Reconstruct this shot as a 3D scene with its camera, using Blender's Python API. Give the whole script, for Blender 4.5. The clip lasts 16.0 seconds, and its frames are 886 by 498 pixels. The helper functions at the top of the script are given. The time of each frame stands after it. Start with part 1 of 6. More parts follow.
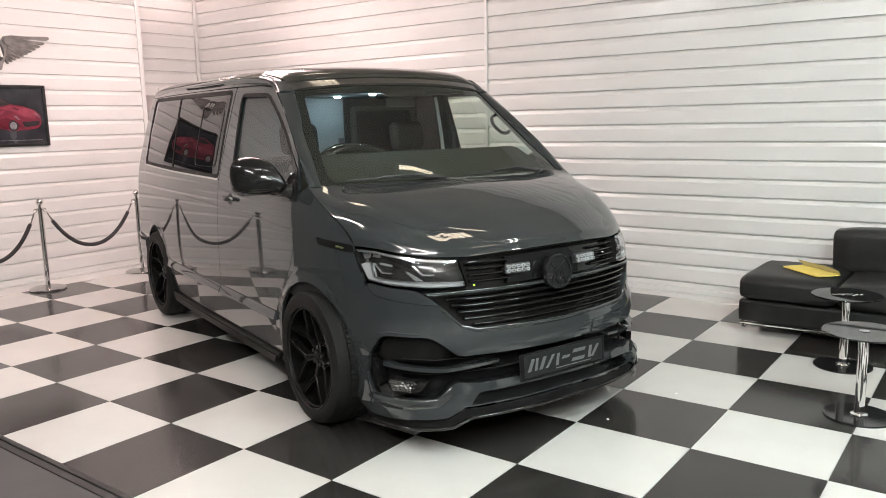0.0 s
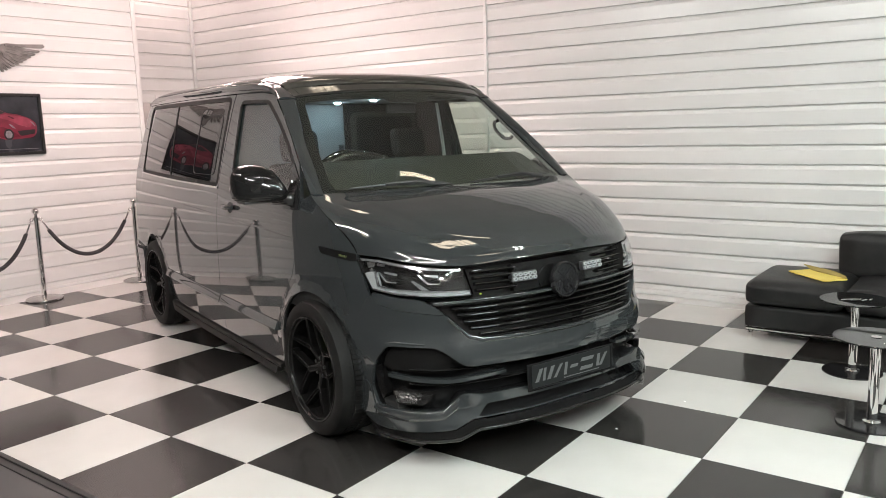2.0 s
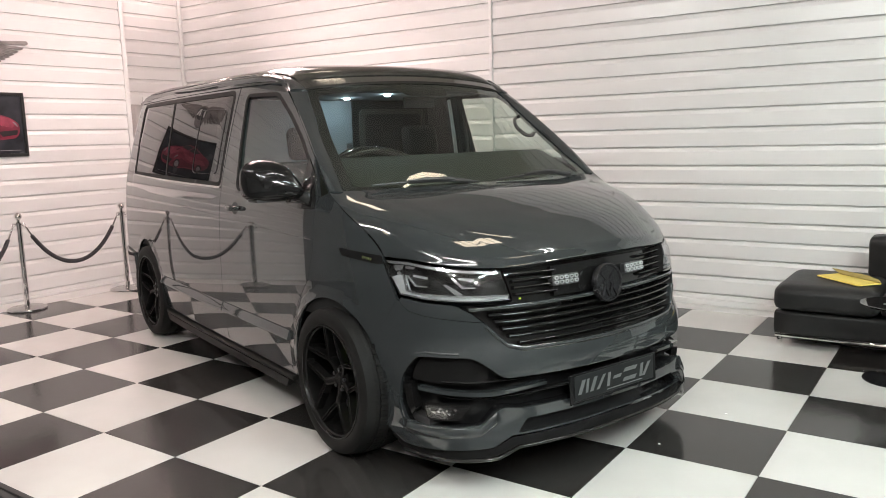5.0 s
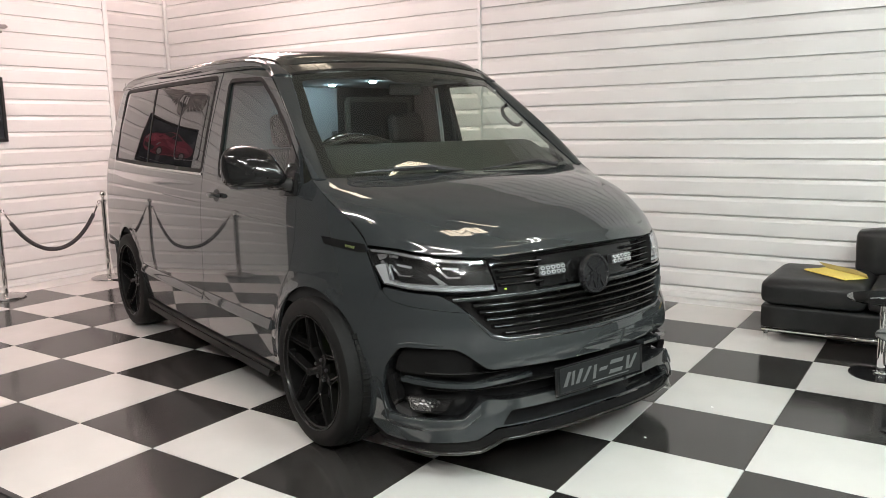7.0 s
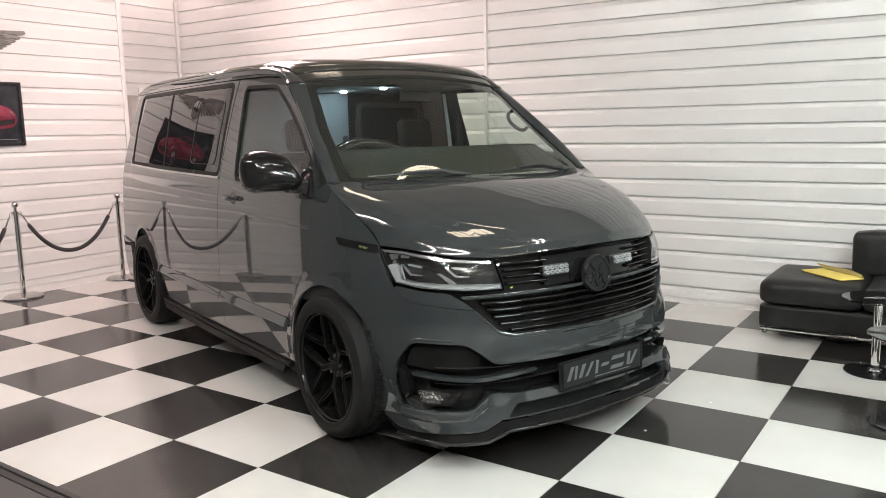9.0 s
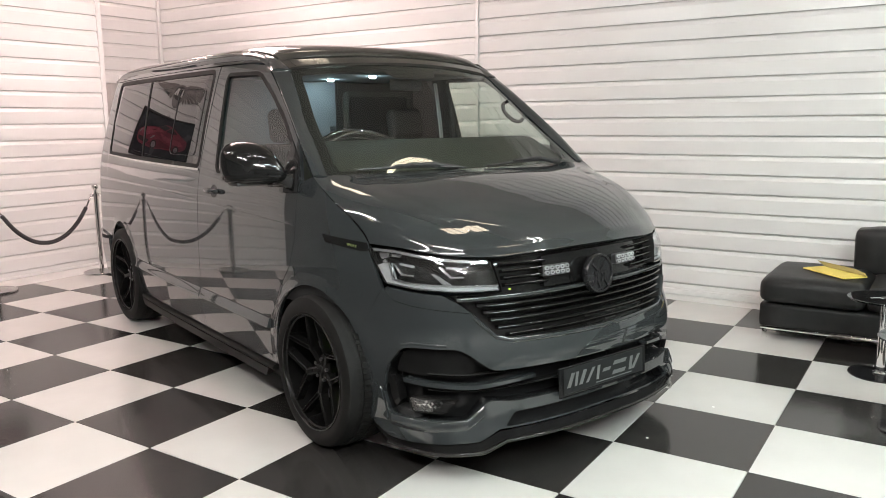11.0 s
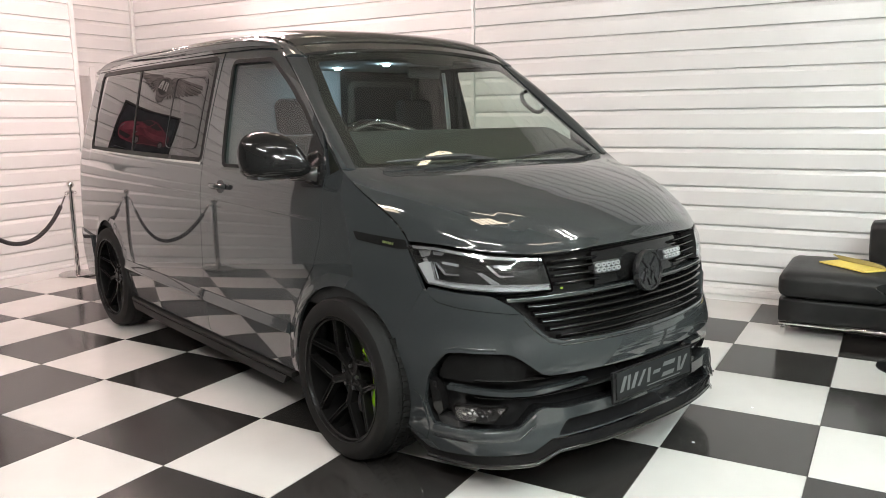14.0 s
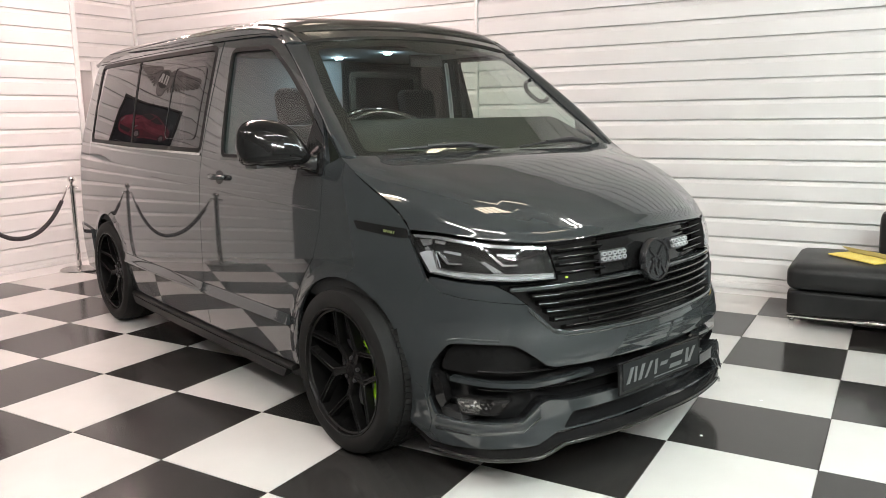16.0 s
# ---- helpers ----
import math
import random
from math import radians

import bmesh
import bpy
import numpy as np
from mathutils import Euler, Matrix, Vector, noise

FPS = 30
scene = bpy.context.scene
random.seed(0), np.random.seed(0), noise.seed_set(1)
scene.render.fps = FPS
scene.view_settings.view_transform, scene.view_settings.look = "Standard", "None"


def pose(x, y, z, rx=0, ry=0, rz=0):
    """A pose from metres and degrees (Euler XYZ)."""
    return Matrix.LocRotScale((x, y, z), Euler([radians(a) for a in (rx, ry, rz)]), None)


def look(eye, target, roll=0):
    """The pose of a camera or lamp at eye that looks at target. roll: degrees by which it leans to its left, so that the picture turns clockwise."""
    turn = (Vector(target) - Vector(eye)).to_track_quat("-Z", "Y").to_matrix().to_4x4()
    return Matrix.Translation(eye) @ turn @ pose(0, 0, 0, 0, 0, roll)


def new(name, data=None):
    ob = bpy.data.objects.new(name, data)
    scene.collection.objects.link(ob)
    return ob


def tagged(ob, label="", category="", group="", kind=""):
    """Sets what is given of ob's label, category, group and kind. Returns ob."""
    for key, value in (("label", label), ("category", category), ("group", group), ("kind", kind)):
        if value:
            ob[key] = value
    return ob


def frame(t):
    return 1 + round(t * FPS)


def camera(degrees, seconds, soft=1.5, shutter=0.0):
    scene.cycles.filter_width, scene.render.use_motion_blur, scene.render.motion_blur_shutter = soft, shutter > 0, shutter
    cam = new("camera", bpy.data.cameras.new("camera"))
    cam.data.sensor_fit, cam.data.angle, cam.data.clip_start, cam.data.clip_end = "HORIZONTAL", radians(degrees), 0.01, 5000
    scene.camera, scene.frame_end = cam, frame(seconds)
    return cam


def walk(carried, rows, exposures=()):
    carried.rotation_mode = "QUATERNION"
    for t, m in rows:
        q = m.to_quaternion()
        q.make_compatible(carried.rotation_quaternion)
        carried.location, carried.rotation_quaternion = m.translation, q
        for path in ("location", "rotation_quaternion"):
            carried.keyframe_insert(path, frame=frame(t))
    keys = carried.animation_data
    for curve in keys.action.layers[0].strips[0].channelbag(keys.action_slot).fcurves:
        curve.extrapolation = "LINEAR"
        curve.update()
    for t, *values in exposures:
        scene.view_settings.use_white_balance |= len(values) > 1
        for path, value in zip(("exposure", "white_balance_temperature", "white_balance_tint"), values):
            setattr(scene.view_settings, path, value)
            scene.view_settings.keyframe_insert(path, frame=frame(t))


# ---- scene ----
cam = camera(59.6, 16.0, soft=0.9)
PATH = [
    (0, (5.349, -1.688, 1.574), (4.172, -0.105, 1.245), -1.3),
    (0.5, (5.334, -1.684, 1.572), (4.155, -0.102, 1.244), -1.4),
    (1, (5.319, -1.672, 1.568), (4.139, -0.09, 1.243), -1.4),
    (1.5, (5.304, -1.663, 1.574), (4.128, -0.079, 1.251), -1.5),
    (2, (5.275, -1.656, 1.578), (4.104, -0.066, 1.262), -1.7),
    (2.5, (5.178, -1.685, 1.579), (4.014, -0.089, 1.27), -1.9),
    (3, (5.086, -1.738, 1.569), (3.931, -0.133, 1.269), -2.0),
    (3.5, (5.037, -1.751, 1.564), (3.888, -0.14, 1.269), -2.0),
    (4, (4.99, -1.696, 1.541), (3.847, -0.081, 1.251), -2.0),
    (6.5, (4.862, -1.471, 1.476), (3.755, 0.166, 1.171), -1.0),
    (7, (4.886, -1.501, 1.473), (3.783, 0.138, 1.162), -1.0),
    (7.5, (4.901, -1.527, 1.468), (3.797, 0.111, 1.154), -1.1),
    (8, (4.906, -1.555, 1.471), (3.8, 0.081, 1.157), -1.2),
    (8.5, (4.929, -1.598, 1.474), (3.818, 0.036, 1.164), -1.2),
    (9, (4.96, -1.647, 1.493), (3.847, -0.014, 1.187), -1.0),
    (11.5, (4.742, -1.474, 1.493), (3.672, 0.183, 1.159), -0.7),
    (12, (4.654, -1.473, 1.488), (3.601, 0.194, 1.153), -1.0),
    (12.5, (4.574, -1.482, 1.486), (3.539, 0.196, 1.15), -1.1),
    (13, (4.513, -1.489, 1.482), (3.495, 0.199, 1.146), -1.1),
    (13.5, (4.448, -1.488, 1.474), (3.445, 0.21, 1.139), -0.9),
    (14, (4.417, -1.476, 1.458), (3.421, 0.226, 1.121), -0.7),
    (14.5, (4.411, -1.431, 1.445), (3.419, 0.273, 1.107), -0.6),
    (15, (4.404, -1.404, 1.433), (3.409, 0.297, 1.094), -0.6),
    (15.5, (4.4, -1.409, 1.419), (3.4, 0.289, 1.079), -0.8),
    (16, (4.395, -1.42, 1.412), (3.389, 0.275, 1.07), -0.9),
]
walk(cam, [(t, look(eye, target, roll)) for t, eye, target, roll in PATH], [(0, 0.17), (9, 0.22), (11.5, 0.28), (16, 0.43)])
from mathutils.geometry import delaunay_2d_cdt

# ---- world and light ----
world = bpy.data.worlds.new("world")
scene.world = world
world.use_nodes = True
world.node_tree.nodes["Background"].inputs["Color"].default_value = (0.85, 0.9, 1.0, 1)
world.node_tree.nodes["Background"].inputs["Strength"].default_value = 0.3

TILE = 0.6
WALL_BACK, WALL_LEFT, WALL_RECESS = 5.0, -2.75, -3.69
ROOM_RIGHT, ROOM_FRONT, CEILING = 8.4, -5.2, 3.45
LEFT_END = 0.2
TUBE_POWER, PANEL_POWER = 165.0, 8.0


# ---- materials ----
def nodes_of(name):
    m = bpy.data.materials.new(name)
    m.use_nodes = True
    t = m.node_tree
    return m, t, t.nodes["Principled BSDF"]


def mix_noise(t, a, b, scale, low=0.4, high=0.6, detail=4.0, coords="Object"):
    """A colour that wanders between a and b."""
    co = t.nodes.new("ShaderNodeTexCoord")
    n = t.nodes.new("ShaderNodeTexNoise")
    n.inputs["Scale"].default_value, n.inputs["Detail"].default_value = scale, detail
    r = t.nodes.new("ShaderNodeValToRGB")
    r.color_ramp.elements[0].position, r.color_ramp.elements[1].position = low, high
    r.color_ramp.elements[0].color, r.color_ramp.elements[1].color = (*a, 1), (*b, 1)
    t.links.new(co.outputs[coords], n.inputs["Vector"])
    t.links.new(n.outputs["Fac"], r.inputs["Fac"])
    return r.outputs["Color"], n.outputs["Fac"]


def bump(t, b, scale, strength, distance=0.002, stretch=(1, 1, 1)):
    co = t.nodes.new("ShaderNodeTexCoord")
    mp = t.nodes.new("ShaderNodeMapping")
    mp.inputs["Scale"].default_value = stretch
    n = t.nodes.new("ShaderNodeTexNoise")
    n.inputs["Scale"].default_value, n.inputs["Detail"].default_value = scale, 5
    u = t.nodes.new("ShaderNodeBump")
    u.inputs["Strength"].default_value, u.inputs["Distance"].default_value = strength, distance
    t.links.new(co.outputs["Object"], mp.inputs["Vector"])
    t.links.new(mp.outputs["Vector"], n.inputs["Vector"])
    t.links.new(n.outputs["Fac"], u.inputs["Height"])
    t.links.new(u.outputs["Normal"], b.inputs["Normal"])


def plain(name, colour, rough, metal=0.0, spec=0.5, coat=0.0, vary=0.12, scale=6.0, rvary=0.08):
    m, t, b = nodes_of(name)
    lo = tuple(c * (1 - vary) for c in colour)
    hi = tuple(min(1, c * (1 + vary)) for c in colour)
    col, fac = mix_noise(t, lo, hi, scale, 0.3, 0.7)
    t.links.new(col, b.inputs["Base Color"])
    mr = t.nodes.new("ShaderNodeMapRange")
    mr.inputs["To Min"].default_value, mr.inputs["To Max"].default_value = max(0, rough - rvary), min(1, rough + rvary)
    t.links.new(fac, mr.inputs["Value"])
    t.links.new(mr.outputs["Result"], b.inputs["Roughness"])
    b.inputs["Metallic"].default_value = metal
    b.inputs["Specular IOR Level"].default_value = spec
    b.inputs["Coat Weight"].default_value = coat
    b.inputs["Coat Roughness"].default_value = 0.03
    return m


def piece_vary(m, amount):
    """Each piece a shade lighter or darker."""
    t = m.node_tree
    b = t.nodes["Principled BSDF"]
    src = b.inputs["Base Color"].links[0].from_socket
    info = t.nodes.new("ShaderNodeObjectInfo")
    mr = t.nodes.new("ShaderNodeMapRange")
    mr.inputs["To Min"].default_value, mr.inputs["To Max"].default_value = 1 - amount, 1 + amount
    hsv = t.nodes.new("ShaderNodeHueSaturation")
    t.links.new(info.outputs["Random"], mr.inputs["Value"])
    t.links.new(mr.outputs["Result"], hsv.inputs["Value"])
    t.links.new(src, hsv.inputs["Color"])
    t.links.new(hsv.outputs["Color"], b.inputs["Base Color"])
    return m


M_CLAD = piece_vary(plain("white_pvc_cladding", (0.69, 0.69, 0.68), 0.22, vary=0.02, scale=2.0, rvary=0.04), 0.015)
bump(M_CLAD.node_tree, M_CLAD.node_tree.nodes["Principled BSDF"], 60, 0.05, 0.001, (0.05, 0.05, 1))
M_TRIM = plain("white_pvc_trim", (0.68, 0.68, 0.67), 0.35, vary=0.03)
M_CEIL = plain("white_wall_paint", (0.7, 0.7, 0.69), 0.7, vary=0.04)
M_DIM = plain("dark_grey_paint", (0.18, 0.18, 0.177), 0.8, vary=0.1, scale=1.5)
M_CEILING = plain("pale_grey_ceiling", (0.54, 0.52, 0.48), 0.8, vary=0.06, scale=1.5)
M_TILE_W = piece_vary(plain("white_gloss_tile", (0.61, 0.6, 0.575), 0.12, vary=0.03, scale=4, rvary=0.05), 0.03)
M_TILE_B = piece_vary(plain("black_gloss_tile", (0.03, 0.028, 0.0265), 0.15, spec=0.42, vary=0.25, scale=5, rvary=0.06), 0.12)
bump(M_TILE_B.node_tree, M_TILE_B.node_tree.nodes["Principled BSDF"], 5, 0.12, 0.001, (0.5, 9, 1))
M_GROUT = plain("dark_joint", (0.06, 0.055, 0.05), 0.7)
M_DARKFLOOR = plain("dark_grey_floor", (0.05, 0.05, 0.05), 0.35, vary=0.2)
M_RUBBER = plain("black_rubber", (0.018, 0.018, 0.018), 0.55, vary=0.2)
M_CHROME = plain("polished_chrome", (0.82, 0.81, 0.8), 0.06, 1.0, vary=0.03, rvary=0.03)
M_STEEL = plain("brushed_steel", (0.55, 0.54, 0.53), 0.22, 1.0, vary=0.06)
M_ROPE = plain("dark_braided_rope", (0.035, 0.032, 0.034), 0.8, vary=0.3, scale=40)
M_LEATHER = plain("black_leather", (0.018, 0.018, 0.018), 0.42, spec=0.25, vary=0.25, scale=9)
bump(M_LEATHER.node_tree, M_LEATHER.node_tree.nodes["Principled BSDF"], 220, 0.25, 0.002)
M_YELLOW = plain("yellow_paper", (0.75, 0.6, 0.13), 0.6, vary=0.06)
M_YELLOW_D = plain("ochre_card", (0.3, 0.235, 0.07), 0.6, vary=0.08)
M_FRAME = plain("black_frame", (0.012, 0.012, 0.012), 0.4)
M_PHOTO = plain("dark_photo_paper", (0.03, 0.032, 0.038), 0.25, vary=0.5, scale=5)
M_RED = plain("red_print", (0.16, 0.018, 0.037), 0.3, vary=0.3, scale=9)
M_RED_LIGHT = plain("light_red_print", (0.25, 0.045, 0.072), 0.3, vary=0.3, scale=12)
M_RED_DARK = plain("dark_red_print", (0.09, 0.006, 0.016), 0.3, vary=0.3, scale=12)
M_PRINT_GREY = plain("grey_print", (0.22, 0.22, 0.23), 0.3, vary=0.4, scale=30)
M_PEWTER = plain("dark_pewter", (0.19, 0.182, 0.175), 0.38, 0.7, vary=0.35, scale=14)
M_WHITE = plain("white_enamel", (0.75, 0.75, 0.73), 0.3, vary=0.03)


def glass(name, tint=(1, 1, 1), rough=0.0, gloss_least=0.07):
    """A thin pane: clear, tinted, with a mirror gloss that grows at a slant."""
    m, t, b = nodes_of(name)
    t.nodes.remove(b)
    out = t.nodes["Material Output"]
    clear = t.nodes.new("ShaderNodeBsdfTransparent")
    clear.inputs["Color"].default_value = (*tint, 1)
    gloss = t.nodes.new("ShaderNodeBsdfGlossy")
    gloss.inputs["Roughness"].default_value = rough
    lw = t.nodes.new("ShaderNodeLayerWeight")
    lw.inputs["Blend"].default_value = 0.5
    pw = t.nodes.new("ShaderNodeMath")
    pw.operation = "POWER"
    pw.inputs[1].default_value = 5.0
    fr = t.nodes.new("ShaderNodeMath")
    fr.operation = "MULTIPLY_ADD"
    fr.inputs[1].default_value, fr.inputs[2].default_value = 0.92, gloss_least
    t.links.new(lw.outputs["Facing"], pw.inputs[0])
    t.links.new(pw.outputs[0], fr.inputs[0])
    mx = t.nodes.new("ShaderNodeMixShader")
    t.links.new(fr.outputs[0], mx.inputs["Fac"])
    t.links.new(clear.outputs["BSDF"], mx.inputs[1])
    t.links.new(gloss.outputs["BSDF"], mx.inputs[2])
    t.links.new(mx.outputs["Shader"], out.inputs["Surface"])
    return m


def glow(name, colour, strength):
    m, t, b = nodes_of(name)
    b.inputs["Emission Color"].default_value = (*colour, 1)
    b.inputs["Emission Strength"].default_value = strength
    b.inputs["Base Color"].default_value = (0.8, 0.8, 0.8, 1)
    return m


M_TABLEGLASS = glass("grey_table_glass", (0.32, 0.35, 0.36))
M_BASEGLASS = plain("black_table_glass", (0.01, 0.01, 0.011), 0.05)


# ---- building helpers ----
def thing(name, label, category, m=None, group="", kind=""):
    ob = new(name)
    if m is not None:
        ob.matrix_world = m
    return tagged(ob, label, category, group, kind)


def shade(me, smooth):
    if smooth:
        me.shade_smooth()
        if smooth is not True:
            me.set_sharp_from_angle(angle=radians(smooth))


def part(name, bm, material, parent, label="", smooth=35):
    me = bpy.data.meshes.new(name)
    bm.to_mesh(me)
    bm.free()
    for m in material if isinstance(material, (list, tuple)) else [material]:
        me.materials.append(m)
    shade(me, smooth)
    ob = new(name, me)
    ob.parent = parent
    return tagged(ob, label)


def solo(name, bm, material, label="", category="", kind="", m=None, smooth=35, group=""):
    ob = part(name, bm, material, None, "", smooth)
    if m is not None:
        ob.matrix_world = m
    return tagged(ob, label, category, group, kind)


def add_box(bm, x0, x1, y0, y1, z0, z1, bevel=0.0, seg=2):
    r = bmesh.ops.create_cube(bm, size=1)
    vs = r["verts"]
    for v in vs:
        v.co = Vector(((x0 + x1) / 2 + v.co.x * (x1 - x0), (y0 + y1) / 2 + v.co.y * (y1 - y0), (z0 + z1) / 2 + v.co.z * (z1 - z0)))
    if bevel:
        es = list({e for v in vs for e in v.link_edges})
        bmesh.ops.bevel(bm, geom=es, offset=bevel, segments=seg, affect="EDGES", profile=0.5)
    return bm


def box(x0, x1, y0, y1, z0, z1, bevel=0.0, seg=2):
    return add_box(bmesh.new(), x0, x1, y0, y1, z0, z1, bevel, seg)


def add_lathe(bm, profile, seg=32, m=Matrix()):
    """Turns (radius, height) points round the z axis; radius 0 closes an end."""
    rings = []
    for r, z in profile:
        if r <= 1e-6:
            rings.append([bm.verts.new(m @ Vector((0, 0, z)))])
        else:
            rings.append([bm.verts.new(m @ Vector((r * math.cos(2 * math.pi * k / seg), r * math.sin(2 * math.pi * k / seg), z))) for k in range(seg)])
    for a, b in zip(rings, rings[1:]):
        for k in range(seg):
            k2 = (k + 1) % seg
            if len(a) == 1 and len(b) > 1:
                bm.faces.new((a[0], b[k2], b[k]))
            elif len(b) == 1 and len(a) > 1:
                bm.faces.new((a[k], a[k2], b[0]))
            elif len(a) > 1:
                bm.faces.new((a[k], a[k2], b[k2], b[k]))
    return bm


def lathe(profile, seg=32, m=Matrix()):
    return add_lathe(bmesh.new(), profile, seg, m)


def add_tube(bm, pts, r, seg=10, cap=True):
    """A round bar along points; r a number or one for each point."""
    pts = [Vector(p) for p in pts]
    rs = r if isinstance(r, (list, tuple)) else [r] * len(pts)
    rings, side = [], None
    for i, p in enumerate(pts):
        d = (pts[min(i + 1, len(pts) - 1)] - pts[max(i - 1, 0)]).normalized()
        if side is None:
            side = d.orthogonal().normalized()
        side = (side - d * side.dot(d)).normalized()
        up = d.cross(side)
        rings.append([bm.verts.new(p + (side * math.cos(2 * math.pi * k / seg) + up * math.sin(2 * math.pi * k / seg)) * rs[i]) for k in range(seg)])
    for a, b in zip(rings, rings[1:]):
        for k in range(seg):
            bm.faces.new((a[k], a[(k + 1) % seg], b[(k + 1) % seg], b[k]))
    if cap:
        bm.faces.new(rings[0][::-1])
        bm.faces.new(rings[-1])
    return bm


def tube(pts, r, seg=10):
    return add_tube(bmesh.new(), pts, r, seg)


def add_prism(bm, outline, z0, z1, m=Matrix()):
    """A flat outline (x, y) raised from z0 to z1."""
    a = [bm.verts.new(m @ Vector((x, y, z0))) for x, y in outline]
    b = [bm.verts.new(m @ Vector((x, y, z1))) for x, y in outline]
    n = len(a)
    bm.faces.new(a[::-1])
    bm.faces.new(b)
    for k in range(n):
        bm.faces.new((a[k], a[(k + 1) % n], b[(k + 1) % n], b[k]))
    return bm


def prism(outline, z0, z1, m=Matrix()):
    return add_prism(bmesh.new(), outline, z0, z1, m)


# ---- the room ----
def structure(name, bm, material, label, smooth=35):
    return solo(name, bm, material, label, name.split("_")[0], "structure", smooth=smooth)


ground = structure("floor", box(WALL_RECESS - 1.6, ROOM_RIGHT, ROOM_FRONT, WALL_BACK + 0.1, -0.12, -0.006), M_GROUT, "floor of glossy black and white chequered tiles")
structure("floor_border_left", box(WALL_LEFT, -4 * TILE, 0, 8 * TILE, -0.005, 0.0), M_TRIM, "white floor border beside the clad wall")
structure("floor_border_back", box(WALL_LEFT, ROOM_RIGHT, 8 * TILE, WALL_BACK, -0.0048, 0.0002), M_TRIM, "white floor border along the clad wall")
structure("floor_recess", box(WALL_RECESS - 1.6, WALL_LEFT, 3.3, WALL_BACK, -0.0052, -0.001), M_TRIM, "pale floor of the recess")
structure("floor_dark", box(WALL_LEFT, ROOM_RIGHT, ROOM_FRONT, -0.075, -0.005, -0.001), M_DARKFLOOR, "dark grey floor before the tiled platform")
bm = bmesh.new()
add_box(bm, WALL_LEFT, ROOM_RIGHT, -0.03, 0.0, -0.005, 0.006, 0.003, 1)
add_box(bm, WALL_LEFT, ROOM_RIGHT, -0.074, -0.036, -0.005, 0.004, 0.003, 1)
structure("trim_floor_edge", bm, M_RUBBER, "black edging strip between tiles and dark floor")
structure("ceiling", box(WALL_RECESS - 1.6, ROOM_RIGHT, ROOM_FRONT, WALL_BACK + 0.1, CEILING, CEILING + 0.1), M_CEILING, "plain pale grey ceiling")


def plank_mesh(length, height, deep=0.027, gap=0.011):
    """One cladding board along x: flat face, bevelled top, tongue behind; faces -y."""
    prof = [(0.0, 0.002), (0.0, height - 0.044), (0.0015, height - 0.040), (0.0135, height - gap - 0.0025), (deep, height - gap), (deep + 0.001, height), (0.032, height), (0.032, 0.004), (0.024, 0.0), (0.004, 0.0)]
    bm = bmesh.new()
    ends = [[bm.verts.new((x, y, z)) for y, z in prof] for x in (0, length)]
    n = len(prof)
    for k in range(n):
        bm.faces.new((ends[0][k], ends[1][k], ends[1][(k + 1) % n], ends[0][(k + 1) % n]))
    bm.faces.new(ends[0][::-1])
    bm.faces.new(ends[1])
    bmesh.ops.recalc_face_normals(bm, faces=bm.faces)
    me = bpy.data.meshes.new("plank")
    bm.to_mesh(me)
    bm.free()
    me.materials.append(M_CLAD)
    return me


def clad(parent, start, angle, length, groove, pitch, low=0.0, high=CEILING, joint=(0.027, 0.011)):
    """Boards up a wall from start, running along angle; groove is the height of one joint."""
    z = groove - pitch * math.floor((groove - low) / pitch + 1)
    me = plank_mesh(length, pitch, *joint)
    while z < high:
        if z + pitch > low + 0.02:
            ob = new("plank", me)
            ob.parent = parent
            ob.matrix_world = pose(start[0], start[1], z, 0, 0, angle)
        z += pitch


wall_back = structure("wall_back", box(WALL_RECESS - 1.6, ROOM_RIGHT, WALL_BACK + 0.033, WALL_BACK + 0.15, -0.1, CEILING), M_TRIM, "wall of white horizontal plastic cladding boards")
structure("wall_left_dark", box(WALL_LEFT - 0.16, WALL_LEFT - 0.033, ROOM_FRONT, LEFT_END - 0.01, -0.1, CEILING), M_DIM, "plain dark grey wall out of view, toned for reflections")
wall_left = structure("wall_left", box(WALL_LEFT - 0.16, WALL_LEFT - 0.033, LEFT_END, 3.55, -0.1, CEILING), M_TRIM, "wall of white horizontal cladding boards")
wall_recess = structure("wall_recess", box(WALL_RECESS - 0.15, WALL_RECESS - 0.033, 4.42, WALL_BACK + 0.02, -0.1, CEILING), M_TRIM, "set-back wall of white cladding boards")
structure("wall_recess_lintel", box(WALL_RECESS - 0.15, WALL_RECESS - 0.033, 3.3, 4.42, 2.06, CEILING), M_TRIM, "white boarded wall above a doorway")
structure("wall_recess_end", box(WALL_RECESS - 1.6, WALL_LEFT - 0.16, 3.2, 3.3, -0.1, CEILING), M_CEIL, "plain white wall behind the recess")
structure("wall_recess_far", box(WALL_RECESS - 1.7, WALL_RECESS - 1.6, 3.2, WALL_BACK + 0.1, -0.1, CEILING), M_CEIL, "plain white wall seen through a doorway")
# Unseen walls closing the room; their grey is set for the van's reflections.
structure("wall_front", box(WALL_LEFT - 0.16, ROOM_RIGHT, ROOM_FRONT - 0.12, ROOM_FRONT, -0.1, CEILING), M_DIM, "plain dark grey wall out of view, toned for reflections")
structure("wall_right", box(ROOM_RIGHT, ROOM_RIGHT + 0.12, ROOM_FRONT - 0.12, WALL_BACK + 0.15, -0.1, CEILING), M_DIM, "plain dark grey wall out of view, toned for reflections")
SEAM = 0.975
